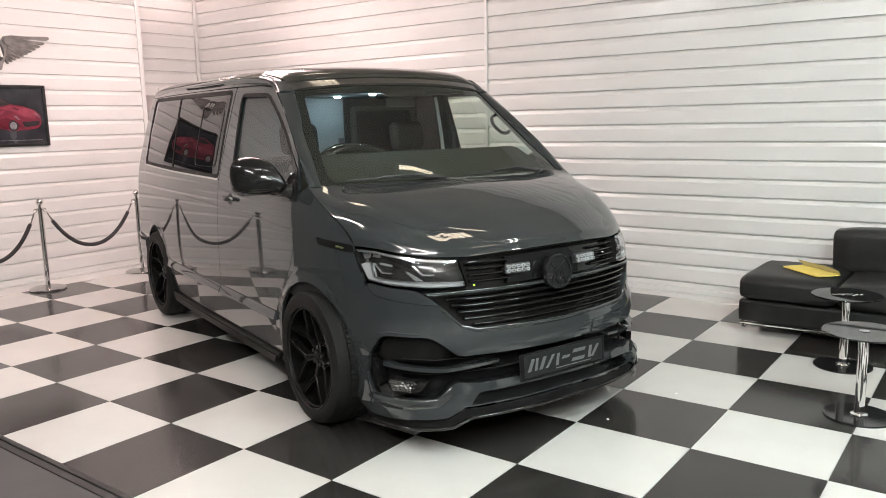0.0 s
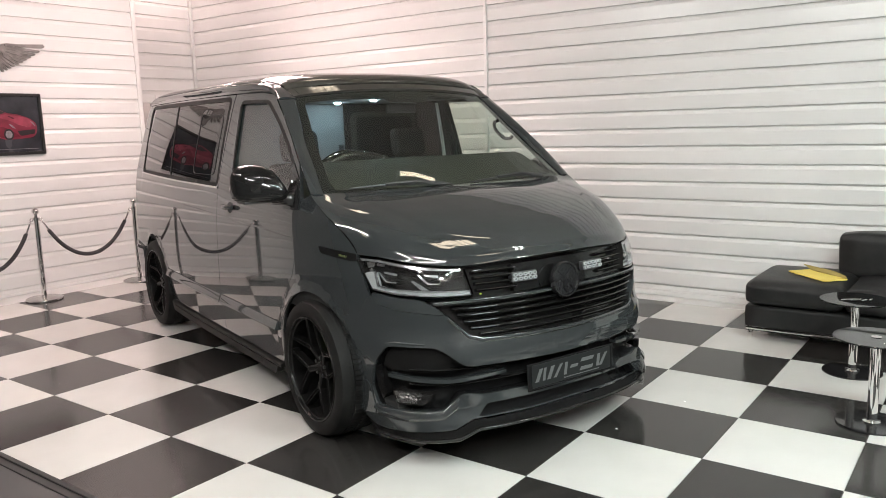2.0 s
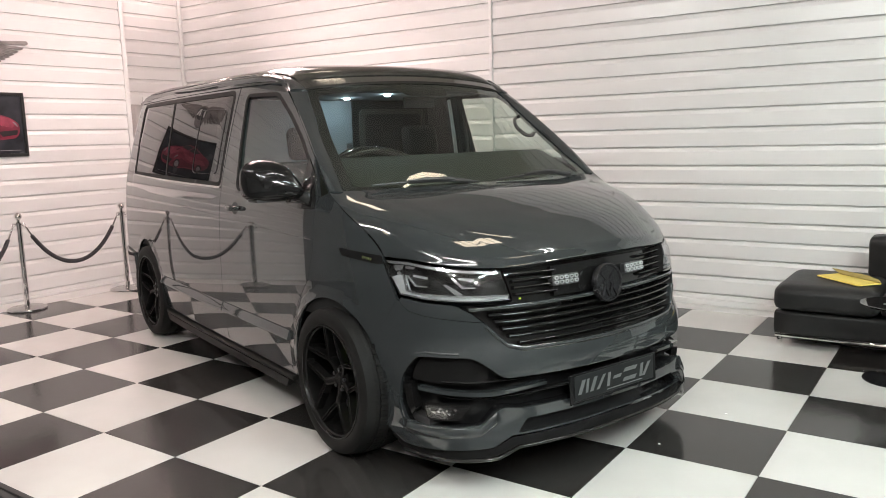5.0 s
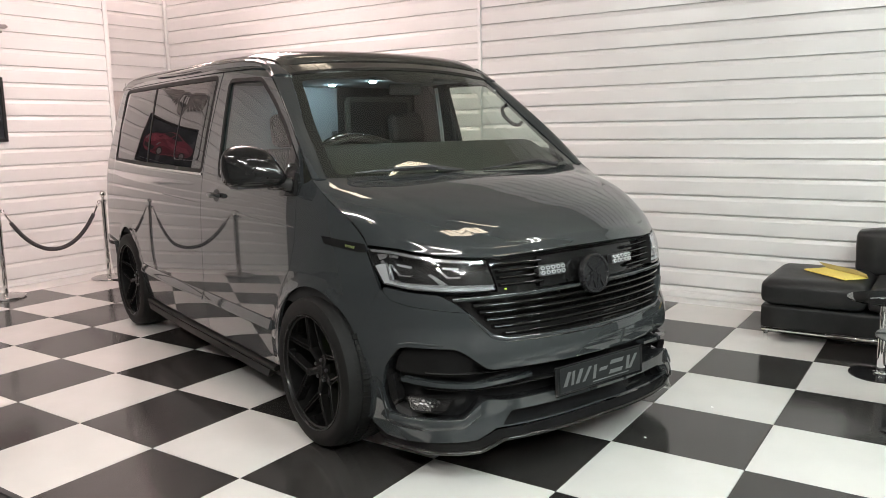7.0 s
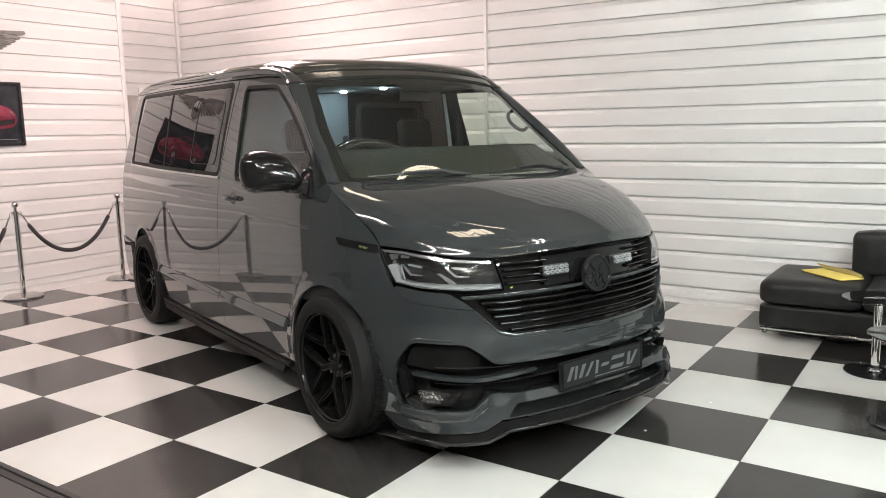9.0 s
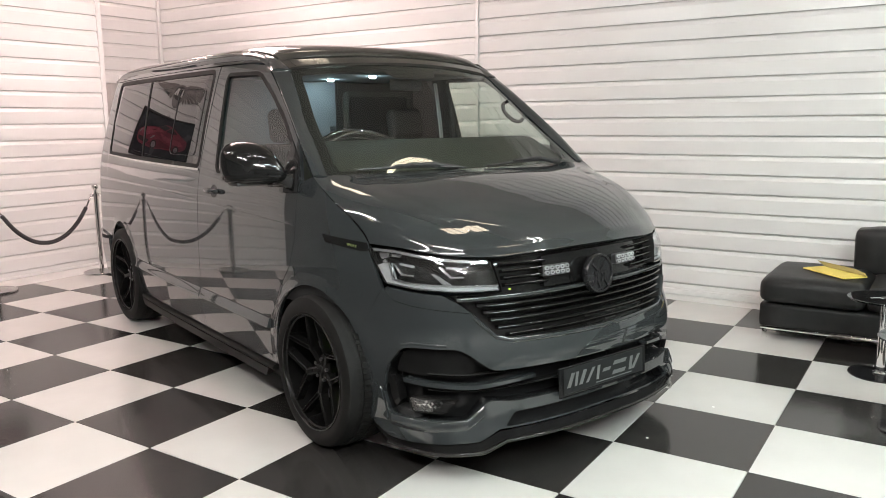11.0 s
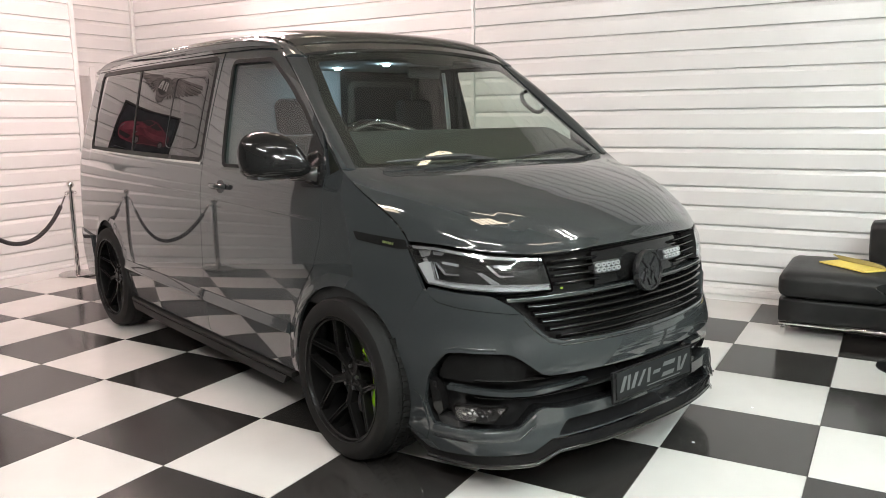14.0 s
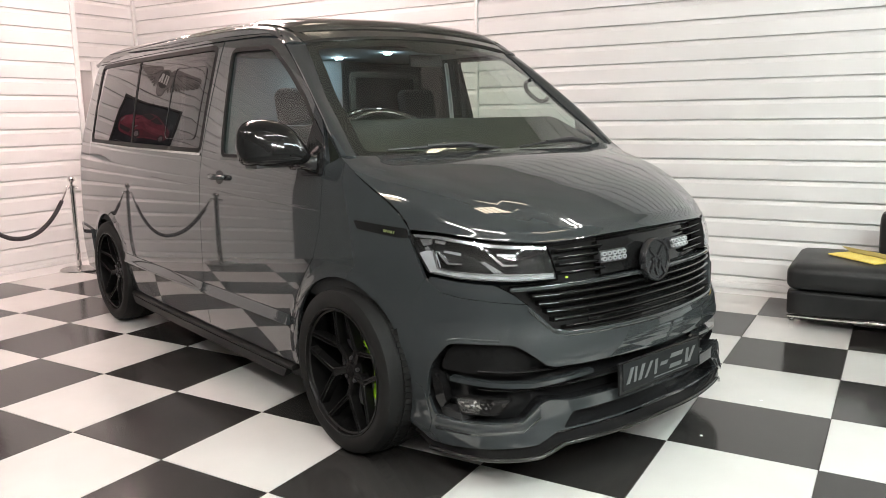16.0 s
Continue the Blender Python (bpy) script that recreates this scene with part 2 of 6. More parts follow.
structure("trim_seam", box(SEAM - 0.017, SEAM + 0.017, WALL_BACK - 0.016, WALL_BACK + 0.02, 0, CEILING, 0.004), M_TRIM, "white vertical joint strip on cladding")
structure("trim_corner", box(WALL_RECESS, WALL_RECESS + 0.035, WALL_BACK - 0.035, WALL_BACK + 0.02, 0, CEILING, 0.006), M_TRIM, "white corner strip between clad walls")
structure("trim_wall_end", box(WALL_LEFT - 0.17, WALL_LEFT + 0.012, 3.51, 3.562, 0, CEILING, 0.006), M_TRIM, "white end strip of a clad wall")
structure("trim_doorway", box(WALL_RECESS - 0.16, WALL_RECESS + 0.014, 4.36, 4.425, 0, 2.07, 0.006), M_TRIM, "white doorway jamb strip")
structure("baseboard_back", box(WALL_RECESS, ROOM_RIGHT, WALL_BACK - 0.014, WALL_BACK + 0.01, 0.0005, 0.055, 0.006), M_TRIM, "low white skirting strip")
structure("baseboard_left", box(WALL_LEFT - 0.01, WALL_LEFT + 0.014, LEFT_END, 3.5, 0.0005, 0.03, 0.006), M_TRIM, "low white skirting strip")


# ---- lamps in the ceiling ----
def ceiling_light(x, y, sx, sy, colour, power, angle, tone="warm"):
    t = thing("ceiling_light", tone + " rectangular ceiling light panel, lit", "ceiling light", pose(x, y, CEILING, 0, 0, angle), "ceiling lights")
    bm = bmesh.new()
    for a, b, c, d in ((-sx, sx, -sy, -sy + 0.03), (-sx, sx, sy - 0.03, sy), (-sx, -sx + 0.03, -sy + 0.03, sy - 0.03), (sx - 0.03, sx, -sy + 0.03, sy - 0.03)):
        add_box(bm, a, b, c, d, -0.035, -0.001)
    part("frame", bm, M_TRIM, t)
    for k in range(1, 4 if sx > 0.07 else 1):
        part("louvre", box(-sx + 0.031, sx - 0.031, -sy + 2 * sy * k / 4 - 0.012, -sy + 2 * sy * k / 4 + 0.012, -0.034, -0.023), M_TRIM, t)
    g = glow("panel_glow", colour, power)
    part("diffuser", box(-sx + 0.03, sx - 0.03, -sy + 0.03, sy - 0.03, -0.022, -0.002), g, t, "glowing diffuser")
    return t


def tube_light(x, y, angle, length, colour, power):
    t = thing("tube_light", "slim white ceiling tube light, lit; some added as unseen fill", "tube light", pose(x, y, CEILING, 0, 0, angle), "ceiling tube lights")
    h = length / 2
    part("housing", box(-h, h, -0.035, 0.035, -0.03, -0.001, 0.006), M_TRIM, t, "white housing")
    pts = [(-h + 0.02 + (2 * h - 0.04) * k / 8, 0, -0.046) for k in range(9)]
    part("tube", tube(pts, 0.019, 12), glow("tube_glow", colour, power), t, "glowing tube", True)
    return t


WARM, PINK, COOL = (1.0, 0.83, 0.62), (1.0, 0.745, 0.71), (0.86, 1.0, 0.985)
WHITE_LIGHT = (0.98, 0.97, 0.94)
# Most of these tubes are unseen fill, added to brighten walls and floor.
for lx, ly, ang, ln, col, pw in (
    (-1.5, -1.1, 90, 1.6, PINK, 0.15), (-0.9, 3.0, 90, 1.5, PINK, 0.6), (-1.2, 4.0, 0, 1.2, PINK, 0.4), (0.5, 1.5, 90, 1.8, PINK, 0.45),
    (4.58, 2.67, -16, 1.5, WHITE_LIGHT, 0.22), (4.63, 2.83, -16, 1.5, WHITE_LIGHT, 0.22), (4.15, -0.6, 58, 1.8, WHITE_LIGHT, 0.5),
    (6.3, -0.7, 90, 1.8, COOL, 0.8), (3.4, -2.4, 0, 1.8, WHITE_LIGHT, 1.2), (0.6, -1.4, 0, 1.8, WHITE_LIGHT, 1.0), (6.8, -2.6, 0, 1.8, WHITE_LIGHT, 3.6),
):
    tube_light(lx, ly, ang, ln, col, TUBE_POWER * pw)
for lx, ly, hx, hy, ang in ((3.33, 2.0, 0.14, 0.42, 0), (4.85, 1.75, 0.1, 0.5, -45), (3.12, 2.63, 0.052, 0.34, -31), (1.25, 2.55, 0.15, 0.22, 0), (1.1, -1.7, 0.12, 0.6, -17)):
    ceiling_light(lx, ly, hx, hy, WARM, PANEL_POWER, ang)
# Unseen fill panels, added to brighten and tint the walls and floor.
for lx, ly, hx, hy, col, pw, tone in ((5.9, 1.1, 0.3, 0.6, COOL, 36.0, "added cool white"), (7.3, 1.0, 0.3, 0.6, COOL, 44.0, "added cool white"), (-0.2, 2.5, 0.5, 1.0, PINK, 14.0, "added pinkish")):
    ceiling_light(lx, ly, hx, hy, col, pw, 0, tone)
# Two tubes out of view, added to lift the doorway and recess.
tube_light(WALL_RECESS - 0.6, 4.1, 90, 1.2, PINK, TUBE_POWER * 0.45)
tube_light(WALL_RECESS + 0.35, 4.4, 90, 0.9, PINK, TUBE_POWER * 0.16)


# ---- the van's shape: a plan outline wrapped up the height ----
NOSE_A, NOSE_B, NOSE_X, NOSE_P = 1.22, 0.957, -0.45, 2.7
TAIL = -4.02
AXLE_REAR = -3.05
ARCH_F, ARCH_R, ARCH_Z = 1.44, 4.47, 0.365


def plan_outline():
    """Half the plan, from the middle of the nose down the side to the middle of the tail."""
    pts = []
    for k in range(1601):
        a = math.pi / 2 * k / 1600
        pts.append((NOSE_X + NOSE_A * math.cos(a) ** (2 / NOSE_P), NOSE_B * math.sin(a) ** (2 / NOSE_P)))
    x = NOSE_X - 0.02
    while x > -3.86:
        q = max(0.0, (-1.9 - x) / 1.96)
        pts.append((x, NOSE_B - 0.085 * q * q))
        x -= 0.02
    y0 = pts[-1][1]
    for k in range(1, 13):
        a = math.pi / 2 * k / 12
        pts.append((-3.86 + (TAIL + 3.86) * math.sin(a), y0 - 0.16 * (1 - math.cos(a))))
    y0 = pts[-1][1]
    for k in range(1, 16):
        pts.append((TAIL, y0 * (1 - k / 15)))
    pts = np.array(pts)
    run = np.concatenate([[0], np.cumsum(np.hypot(*np.diff(pts, axis=0).T))])
    even = np.linspace(0, run[-1], 1500)
    pts = np.stack([np.interp(even, run, pts[:, i]) for i in (0, 1)], 1)
    full = np.concatenate([pts[::-1] * (1, -1), pts[1:]])
    for _ in range(4):
        full = np.stack([np.convolve(np.pad(full[:, i], 7, "edge"), np.ones(15) / 15, "valid") for i in (0, 1)], 1)
    return full[len(pts) - 1:]


PLAN = plan_outline()
PLAN_S = np.concatenate([[0], np.cumsum(np.hypot(*np.diff(PLAN, axis=0).T))])
LENGTH = PLAN_S[-1]
GRID_S = np.linspace(0, LENGTH, 1200)
GRID_X, GRID_Y = np.interp(GRID_S, PLAN_S, PLAN[:, 0]), np.interp(GRID_S, PLAN_S, PLAN[:, 1])
TAN_X, TAN_Y = np.gradient(GRID_X), np.gradient(GRID_Y)
NORM = np.hypot(TAN_X, TAN_Y)
OUT_X, OUT_Y = TAN_Y / NORM, -TAN_X / NORM
for _ in range(6):
    OUT_X = np.convolve(np.pad(OUT_X, 4, "edge"), np.ones(9) / 9, "valid")
    OUT_Y = np.convolve(np.pad(OUT_Y, 4, "edge"), np.ones(9) / 9, "valid")
OUT_Y[0] = 0.0
FRONT_Z = [0.10, 0.17, 0.235, 0.27, 0.4, 0.5, 0.55, 0.6, 0.64, 0.76, 0.9, 0.98, 1.05, 1.2]
FRONT_O = [0.092, 0.097, 0.083, 0.058, 0.046, 0.052, 0.049, 0.037, 0.018, 0.012, -0.012, -0.045, -0.09, -0.25]
SIDE_Z = [0.10, 0.25, 0.35, 0.45, 0.55, 0.62, 0.72, 0.85, 0.95, 1.05, 1.12, 1.2, 1.28, 1.5, 1.75, 1.84, 1.9]
SIDE_O = [-0.06, -0.03, -0.014, -0.005, -0.001, 0.0, -0.0005, -0.003, -0.006, -0.011, -0.018, -0.031, -0.05, -0.115, -0.197, -0.235, -0.28]
STEEP_Z, STEEP_O = [1.15, 1.28, 1.5, 1.75, 1.9], [0.0, 0.01, 0.03, 0.05, 0.055]


def smooth_table(zs, os, times=5):
    """Rounds the corners of a height table."""
    z = np.linspace(zs[0], zs[-1], 400)
    o = np.interp(z, zs, os)
    for _ in range(times):
        o = np.convolve(np.pad(o, 6, "reflect", reflect_type="odd"), np.ones(13) / 13, "valid")
    return z, o


FRONT_T, SIDE_T = smooth_table(FRONT_Z, FRONT_O, 3), smooth_table(SIDE_Z, SIDE_O)


def wrap(p):
    """Points of the body's skin: rows of s, metres round from the nose (minus: the van's left), and z."""
    p = np.asarray(p, float)
    s, z = p[:, 0], p[:, 1]
    q = np.abs(s)
    side = np.where(s >= 0, -1.0, 1.0)
    x, y = np.interp(q, GRID_S, GRID_X), np.interp(q, GRID_S, GRID_Y)
    nx, ny = np.interp(q, GRID_S, OUT_X), np.interp(q, GRID_S, OUT_Y)
    w = np.clip(nx, 0, 1) ** 1.5
    o = w * np.interp(z, *FRONT_T) + (1 - w) * np.interp(z, *SIDE_T)
    for c in (ARCH_F, ARCH_R):  # flared wheel arches
        r = np.hypot(q - c, z - ARCH_Z)
        ease = np.clip((q - 1.16) / 0.12, 0.15, 1) if c == ARCH_F else 1.0
        o = o + ease * 0.008 * np.exp(-(((r - 0.385) / 0.026) ** 2)) * np.clip((z - 0.2) / 0.2, 0, 1)
    # squarer corners, most of all low down
    o = o + np.exp(-(((q - 0.72) / 0.26) ** 2)) * (0.04 * np.clip((1.08 - z) / 0.2, 0, 1) + 0.03 * np.clip((0.62 - z) / 0.25, 0, 1))
    # at the tail the sides draw in without folding round the corner
    tail = q > 4.93
    fx = np.where(tail, x + 0.3 * nx * o, x + nx * o)
    fy = np.where(tail, y * (1 + o / 0.872), y + ny * o)
    # the glasshouse narrows towards the windscreen pillars
    ease = np.clip((q - 1.5) / 1.5, 0, 1)
    steep = np.interp(z, STEEP_Z, STEEP_O) * np.clip((q - 1.3) / 0.2, 0, 1) * (1.5 * ease - 0.4)
    fx, fy = fx + 2.6 * steep, fy + np.where(tail, 0.9, 1.0) * steep * np.clip(fy / 0.5, 0, 1)
    return np.stack([fx, side * fy, z], 1)


def normals(surf, p, h=0.016):
    p = np.asarray(p, float)
    du = surf(p + (h, 0)) - surf(p - (h, 0))
    dv = surf(p + (0, h)) - surf(p - (0, h))
    n = np.cross(du, dv)
    return n / np.maximum(np.linalg.norm(n, axis=1, keepdims=True), 1e-9)


def inside(poly, p):
    """Which points p lie in the outline."""
    poly, p = np.asarray(poly, float), np.asarray(p, float)
    res = np.zeros(len(p), bool)
    j = len(poly) - 1
    for i in range(len(poly)):
        a, b = poly[i], poly[j]
        hit = (a[1] > p[:, 1]) != (b[1] > p[:, 1])
        with np.errstate(divide="ignore", invalid="ignore"):
            xx = (b[0] - a[0]) * (p[:, 1] - a[1]) / (b[1] - a[1]) + a[0]
        res ^= hit & (p[:, 0] < xx)
        j = i
    return res


def rounded(poly, radius=0.02, n=4):
    """Rounds each corner of an outline."""
    out = []
    m = len(poly)
    for i in range(m):
        a, b, c = (Vector(poly[(i + k) % m]) for k in (-1, 0, 1))
        r = min(radius, (a - b).length * 0.45, (c - b).length * 0.45)
        p0, p1 = b + (a - b).normalized() * r, b + (c - b).normalized() * r
        for k in range(n + 1):
            t = k / n
            out.append(tuple((1 - t) ** 2 * p0 + 2 * t * (1 - t) * b + t * t * p1))
    return out


def resample(poly, step):
    out = []
    m = len(poly)
    for i in range(m):
        a, b = np.array(poly[i]), np.array(poly[(i + 1) % m])
        n = max(1, math.ceil(np.linalg.norm(b - a) / step))
        out += [tuple(a + (b - a) * k / n) for k in range(n)]
    return out


def inset(poly, d):
    """Moves an outline inwards by d (outwards: minus)."""
    area = sum(poly[i - 1][0] * poly[i][1] - poly[i][0] * poly[i - 1][1] for i in range(len(poly)))
    sg = 1 if area > 0 else -1
    out = []
    m = len(poly)
    for i in range(m):
        a, b, c = (Vector(poly[(i + k) % m]) for k in (-1, 0, 1))
        n1 = Vector((-(b - a).y, (b - a).x)).normalized() * sg
        n2 = Vector((-(c - b).y, (c - b).x)).normalized() * sg
        n = n1 + n2
        n = n / max(0.35, n.dot(n1)) if n.length > 1e-6 else n1
        out.append(tuple(b + n * d))
    return out


def flip(poly):
    return [(-s, z) for s, z in poly]


def both(half):
    """A full outline from its right half, listed from the middle round to the middle."""
    return list(half) + [(-s, z) for s, z in reversed(half) if abs(s) > 1e-6]


def panel_bm(outline, holes=(), surf=wrap, step=0.035, lift=0.0, thick=0.018, toward=None):
    """A sheet on a surface, cut to an outline with holes, its edges turned by thick (minus: outwards). Returns the mesh and its normals."""
    loops = [resample(o, step * 0.8) for o in (outline, *holes)]
    pts, edges = [], []
    for lp in loops:
        k = len(pts)
        pts += lp
        edges += [(k + i, k + (i + 1) % len(lp)) for i in range(len(lp))]
    arr = np.array(pts)
    lo, hi = np.array(outline).min(0), np.array(outline).max(0)
    gx = np.arange(lo[0] + step / 2, hi[0], step)
    gy = np.arange(lo[1] + step / 2, hi[1], step)
    if len(gx) and len(gy):
        g = np.array([(a, b) for a in gx for b in gy])
        keep = inside(outline, g)
        for h in holes:
            keep &= ~inside(h, g)
        g = g[keep]
        if len(g):
            d = np.sqrt(((g[:, None, :] - arr[None, :, :]) ** 2).sum(2)).min(1)
            pts += [tuple(q) for q in g[d > step * 0.45]]
    vs, _, fs, _, _, _ = delaunay_2d_cdt([Vector(q) for q in pts], edges, [], 0, 1e-6)
    v2 = np.array([tuple(v) for v in vs])
    cen = np.array([v2[list(t)].mean(0) for t in fs])
    keep = inside(outline, cen)
    for h in holes:
        keep &= ~inside(h, cen)
    tris = [t for t, k in zip(fs, keep) if k]
    base, nor = surf(v2), normals(surf, v2)
    mid = toward if toward is not None else np.array((-1.7, 0, 0.8))
    if ((base - mid) * nor).sum() < 0:
        nor = -nor
    co = base + nor * lift
    bm = bmesh.new()
    verts = [bm.verts.new(c) for c in co]
    normal = [tuple(n) for n in nor]
    count = {}
    for t in tris:
        a, b, c = (co[i] for i in t)
        up = np.dot(np.cross(b - a, c - a), nor[t[0]]) > 0
        t = tuple(t) if up else tuple(t)[::-1]
        bm.faces.new([verts[i] for i in t])
        for e in ((t[0], t[1]), (t[1], t[2]), (t[2], t[0])):
            count[e] = count.get(e, 0) + 1
    if thick:
        rim = [e for e in count if (e[1], e[0]) not in count]
        extra = {}
        for a, b in rim:
            d = co[b] - co[a]
            n = np.cross(d, (nor[a] + nor[b]) / 2)
            n = n / max(np.linalg.norm(n), 1e-9) * (1 if thick > 0 else -1)
            quad = []
            for i, sink in ((a, 0), (a, 1), (b, 1), (b, 0)):
                quad.append(bm.verts.new(co[i] - nor[i] * thick * sink))
                normal.append(tuple(n))
            bm.faces.new(quad if thick > 0 else quad)
    bm.verts.index_update()
    loose = [v for v in bm.verts if not v.link_faces]
    if loose:
        gone = {v.index for v in loose}
        normal = [n for i, n in enumerate(normal) if i not in gone]
        bmesh.ops.delete(bm, geom=loose, context="VERTS")
    return bm, normal


def panel(name, parent, outline, material, label="", holes=(), **kw):
    bm, normal = panel_bm(outline, holes, **kw)
    ob = part(name, bm, material, parent, label, True)
    ob.data.normals_split_custom_set_from_vertices(normal)
    return ob


def curve3(points):
    """A smooth curve through points, as a function of 0..1."""
    pts = np.array(points, float)
    t = np.concatenate([[0], np.cumsum(np.linalg.norm(np.diff(pts, axis=0), axis=1))])
    t /= t[-1]
    fine = np.linspace(0, 1, 200)
    m = np.gradient(pts, t, axis=0)
    k = np.clip(np.searchsorted(t, fine, side="right") - 1, 0, len(t) - 2)
    h = (t[k + 1] - t[k])[:, None]
    u = ((fine - t[k])[:, None]) / h
    c = (2 * u**3 - 3 * u**2 + 1) * pts[k] + (u**3 - 2 * u**2 + u) * h * m[k] + (-2 * u**3 + 3 * u**2) * pts[k + 1] + (u**3 - u**2) * h * m[k + 1]
    return lambda q: np.stack([np.interp(q, fine, c[:, i]) for i in range(3)], 1)


def mirrored(half):
    """The points of a half curve, from its outer end to the middle, carried over to the other side."""
    return list(half) + [(x, -y, z) for x, y, z in reversed(half) if abs(y) > 1e-6]


def coons(c0, c1, d0, d1, bulge=None):
    """A sheet between four curves: c0, c1 run with u at v = 0 and 1, d0, d1 with v at u = 0 and 1."""
    p00, p10, p01, p11 = c0(np.array([0.0])), c0(np.array([1.0])), c1(np.array([0.0])), c1(np.array([1.0]))

    def surf(p):
        p = np.asarray(p, float)
        u, v = p[:, 0], p[:, 1]
        U, V = u[:, None], v[:, None]
        r = (1 - V) * c0(u) + V * c1(u) + (1 - U) * d0(v) + U * d1(v)
        r = r - ((1 - U) * (1 - V) * p00 + U * (1 - V) * p10 + (1 - U) * V * p01 + U * V * p11)
        return r + (bulge(u, v) if bulge is not None else 0)

    return surf


def at(s, z):
    return tuple(wrap([(s, z)])[0])


# ---- van materials ----
M_PAINT = plain("grey_car_paint", (0.0295, 0.0332, 0.0348), 0.03, 0.0, 0.75, 0.25, vary=0.02, scale=3, rvary=0.01)
M_BLACK = plain("black_gloss_paint", (0.018, 0.0172, 0.017), 0.04, 0.0, 0.5, 0.0, vary=0.1, rvary=0.015)
M_ROOF = plain("black_roof_paint", (0.042, 0.039, 0.036), 0.1, 0.0, 0.5, 0.0, vary=0.1, rvary=0.04)
M_STEP = plain("black_step_plastic", (0.018, 0.0175, 0.017), 0.5, spec=0.12, vary=0.12)
M_SLAT = plain("black_satin_slat", (0.0105, 0.0105, 0.011), 0.1, 0.0, 0.17, 0.0, vary=0.1)
M_GRILLE = plain("black_gloss_grille", (0.01, 0.0098, 0.0098), 0.05, 0.0, 0.36, 0.0, vary=0.1)
M_SPLIT = plain("black_gloss_splitter", (0.011, 0.0107, 0.0107), 0.06, 0.0, 0.06, 0.0, vary=0.15)
M_PLASTIC = plain("black_plastic", (0.03, 0.03, 0.031), 0.42, vary=0.2, scale=20)
M_SEAL = plain("black_rubber_seal", (0.013, 0.0125, 0.012), 0.5, spec=0.15)
M_DARK = plain("dark_underseal", (0.014, 0.014, 0.014), 0.8)
M_GUIDE = plain("white_light_guide", (0.4, 0.415, 0.42), 0.2, vary=0.12, scale=18)
M_LAMPCHROME = plain("bright_lamp_chrome", (0.68, 0.69, 0.7), 0.16, 0.9, vary=0.04)
M_TYRE = plain("tyre_rubber", (0.0098, 0.0095, 0.0091), 0.62, spec=0.17, vary=0.25, scale=14)
M_RIM = plain("black_satin_alloy", (0.007, 0.0068, 0.0067), 0.22, 0.0, 0.12, 0.0, vary=0.15)
M_RIM_EDGE = plain("worn_black_alloy", (0.05, 0.05, 0.052), 0.3, 0.5, vary=0.2)
M_DISC = plain("brake_disc_steel", (0.3, 0.3, 0.3), 0.35, 1.0, vary=0.1)
M_LIME = plain("lime_caliper_paint", (0.38, 0.75, 0.03), 0.25, vary=0.1)
M_SCREEN = glass("windscreen_glass", (0.8, 0.86, 0.81), gloss_least=0.12)
M_DOORGLASS = glass("door_glass", (0.74, 0.84, 0.78), gloss_least=0.11)
M_PRIVACY = glass("dark_privacy_glass", (0.04, 0.04, 0.04), gloss_least=0.085)
M_CLEAR = glass("clear_lamp_cover", (0.95, 0.96, 0.97), gloss_least=0.1)
M_INNER = plain("dark_interior_trim", (0.009, 0.0087, 0.0085), 0.85, spec=0.1, vary=0.2)
M_DASH = plain("dark_dashboard", (0.042, 0.043, 0.036), 0.8, spec=0.15, vary=0.2, scale=30)
M_PANEL = plain("pale_cabin_fabric", (0.13, 0.134, 0.138), 0.8, vary=0.06, scale=12)
M_LINING = plain("grey_headlining", (0.17, 0.175, 0.178), 0.8, vary=0.06)
M_SPOT = glow("cabin_spot_glow", (0.62, 0.85, 1.0), 380.0)
M_LEDCHIP = plain("bright_led_lens", (0.66, 0.68, 0.69), 0.15, 0.6, vary=0.1, scale=60)
M_PLATE = plain("charcoal_plate", (0.016, 0.017, 0.0175), 0.5, spec=0.15, vary=0.1)
M_PLATEBAR = plain("silver_plate_print", (0.12, 0.125, 0.125), 0.35, vary=0.08)
M_LOGO = plain("black_badge", (0.012, 0.012, 0.013), 0.25, vary=0.2)
M_LETTER = plain("dull_lime_print", (0.2, 0.24, 0.08), 0.4, vary=0.1)
M_TAG = plain("lime_sticker", (0.55, 0.75, 0.05), 0.4, vary=0.1)

VAN = pose(2.82, 1.912, 0, 0, 0, -18.9)
van = thing("van", "dark grey panel van with black pop-top roof and black wheels", "van", VAN)


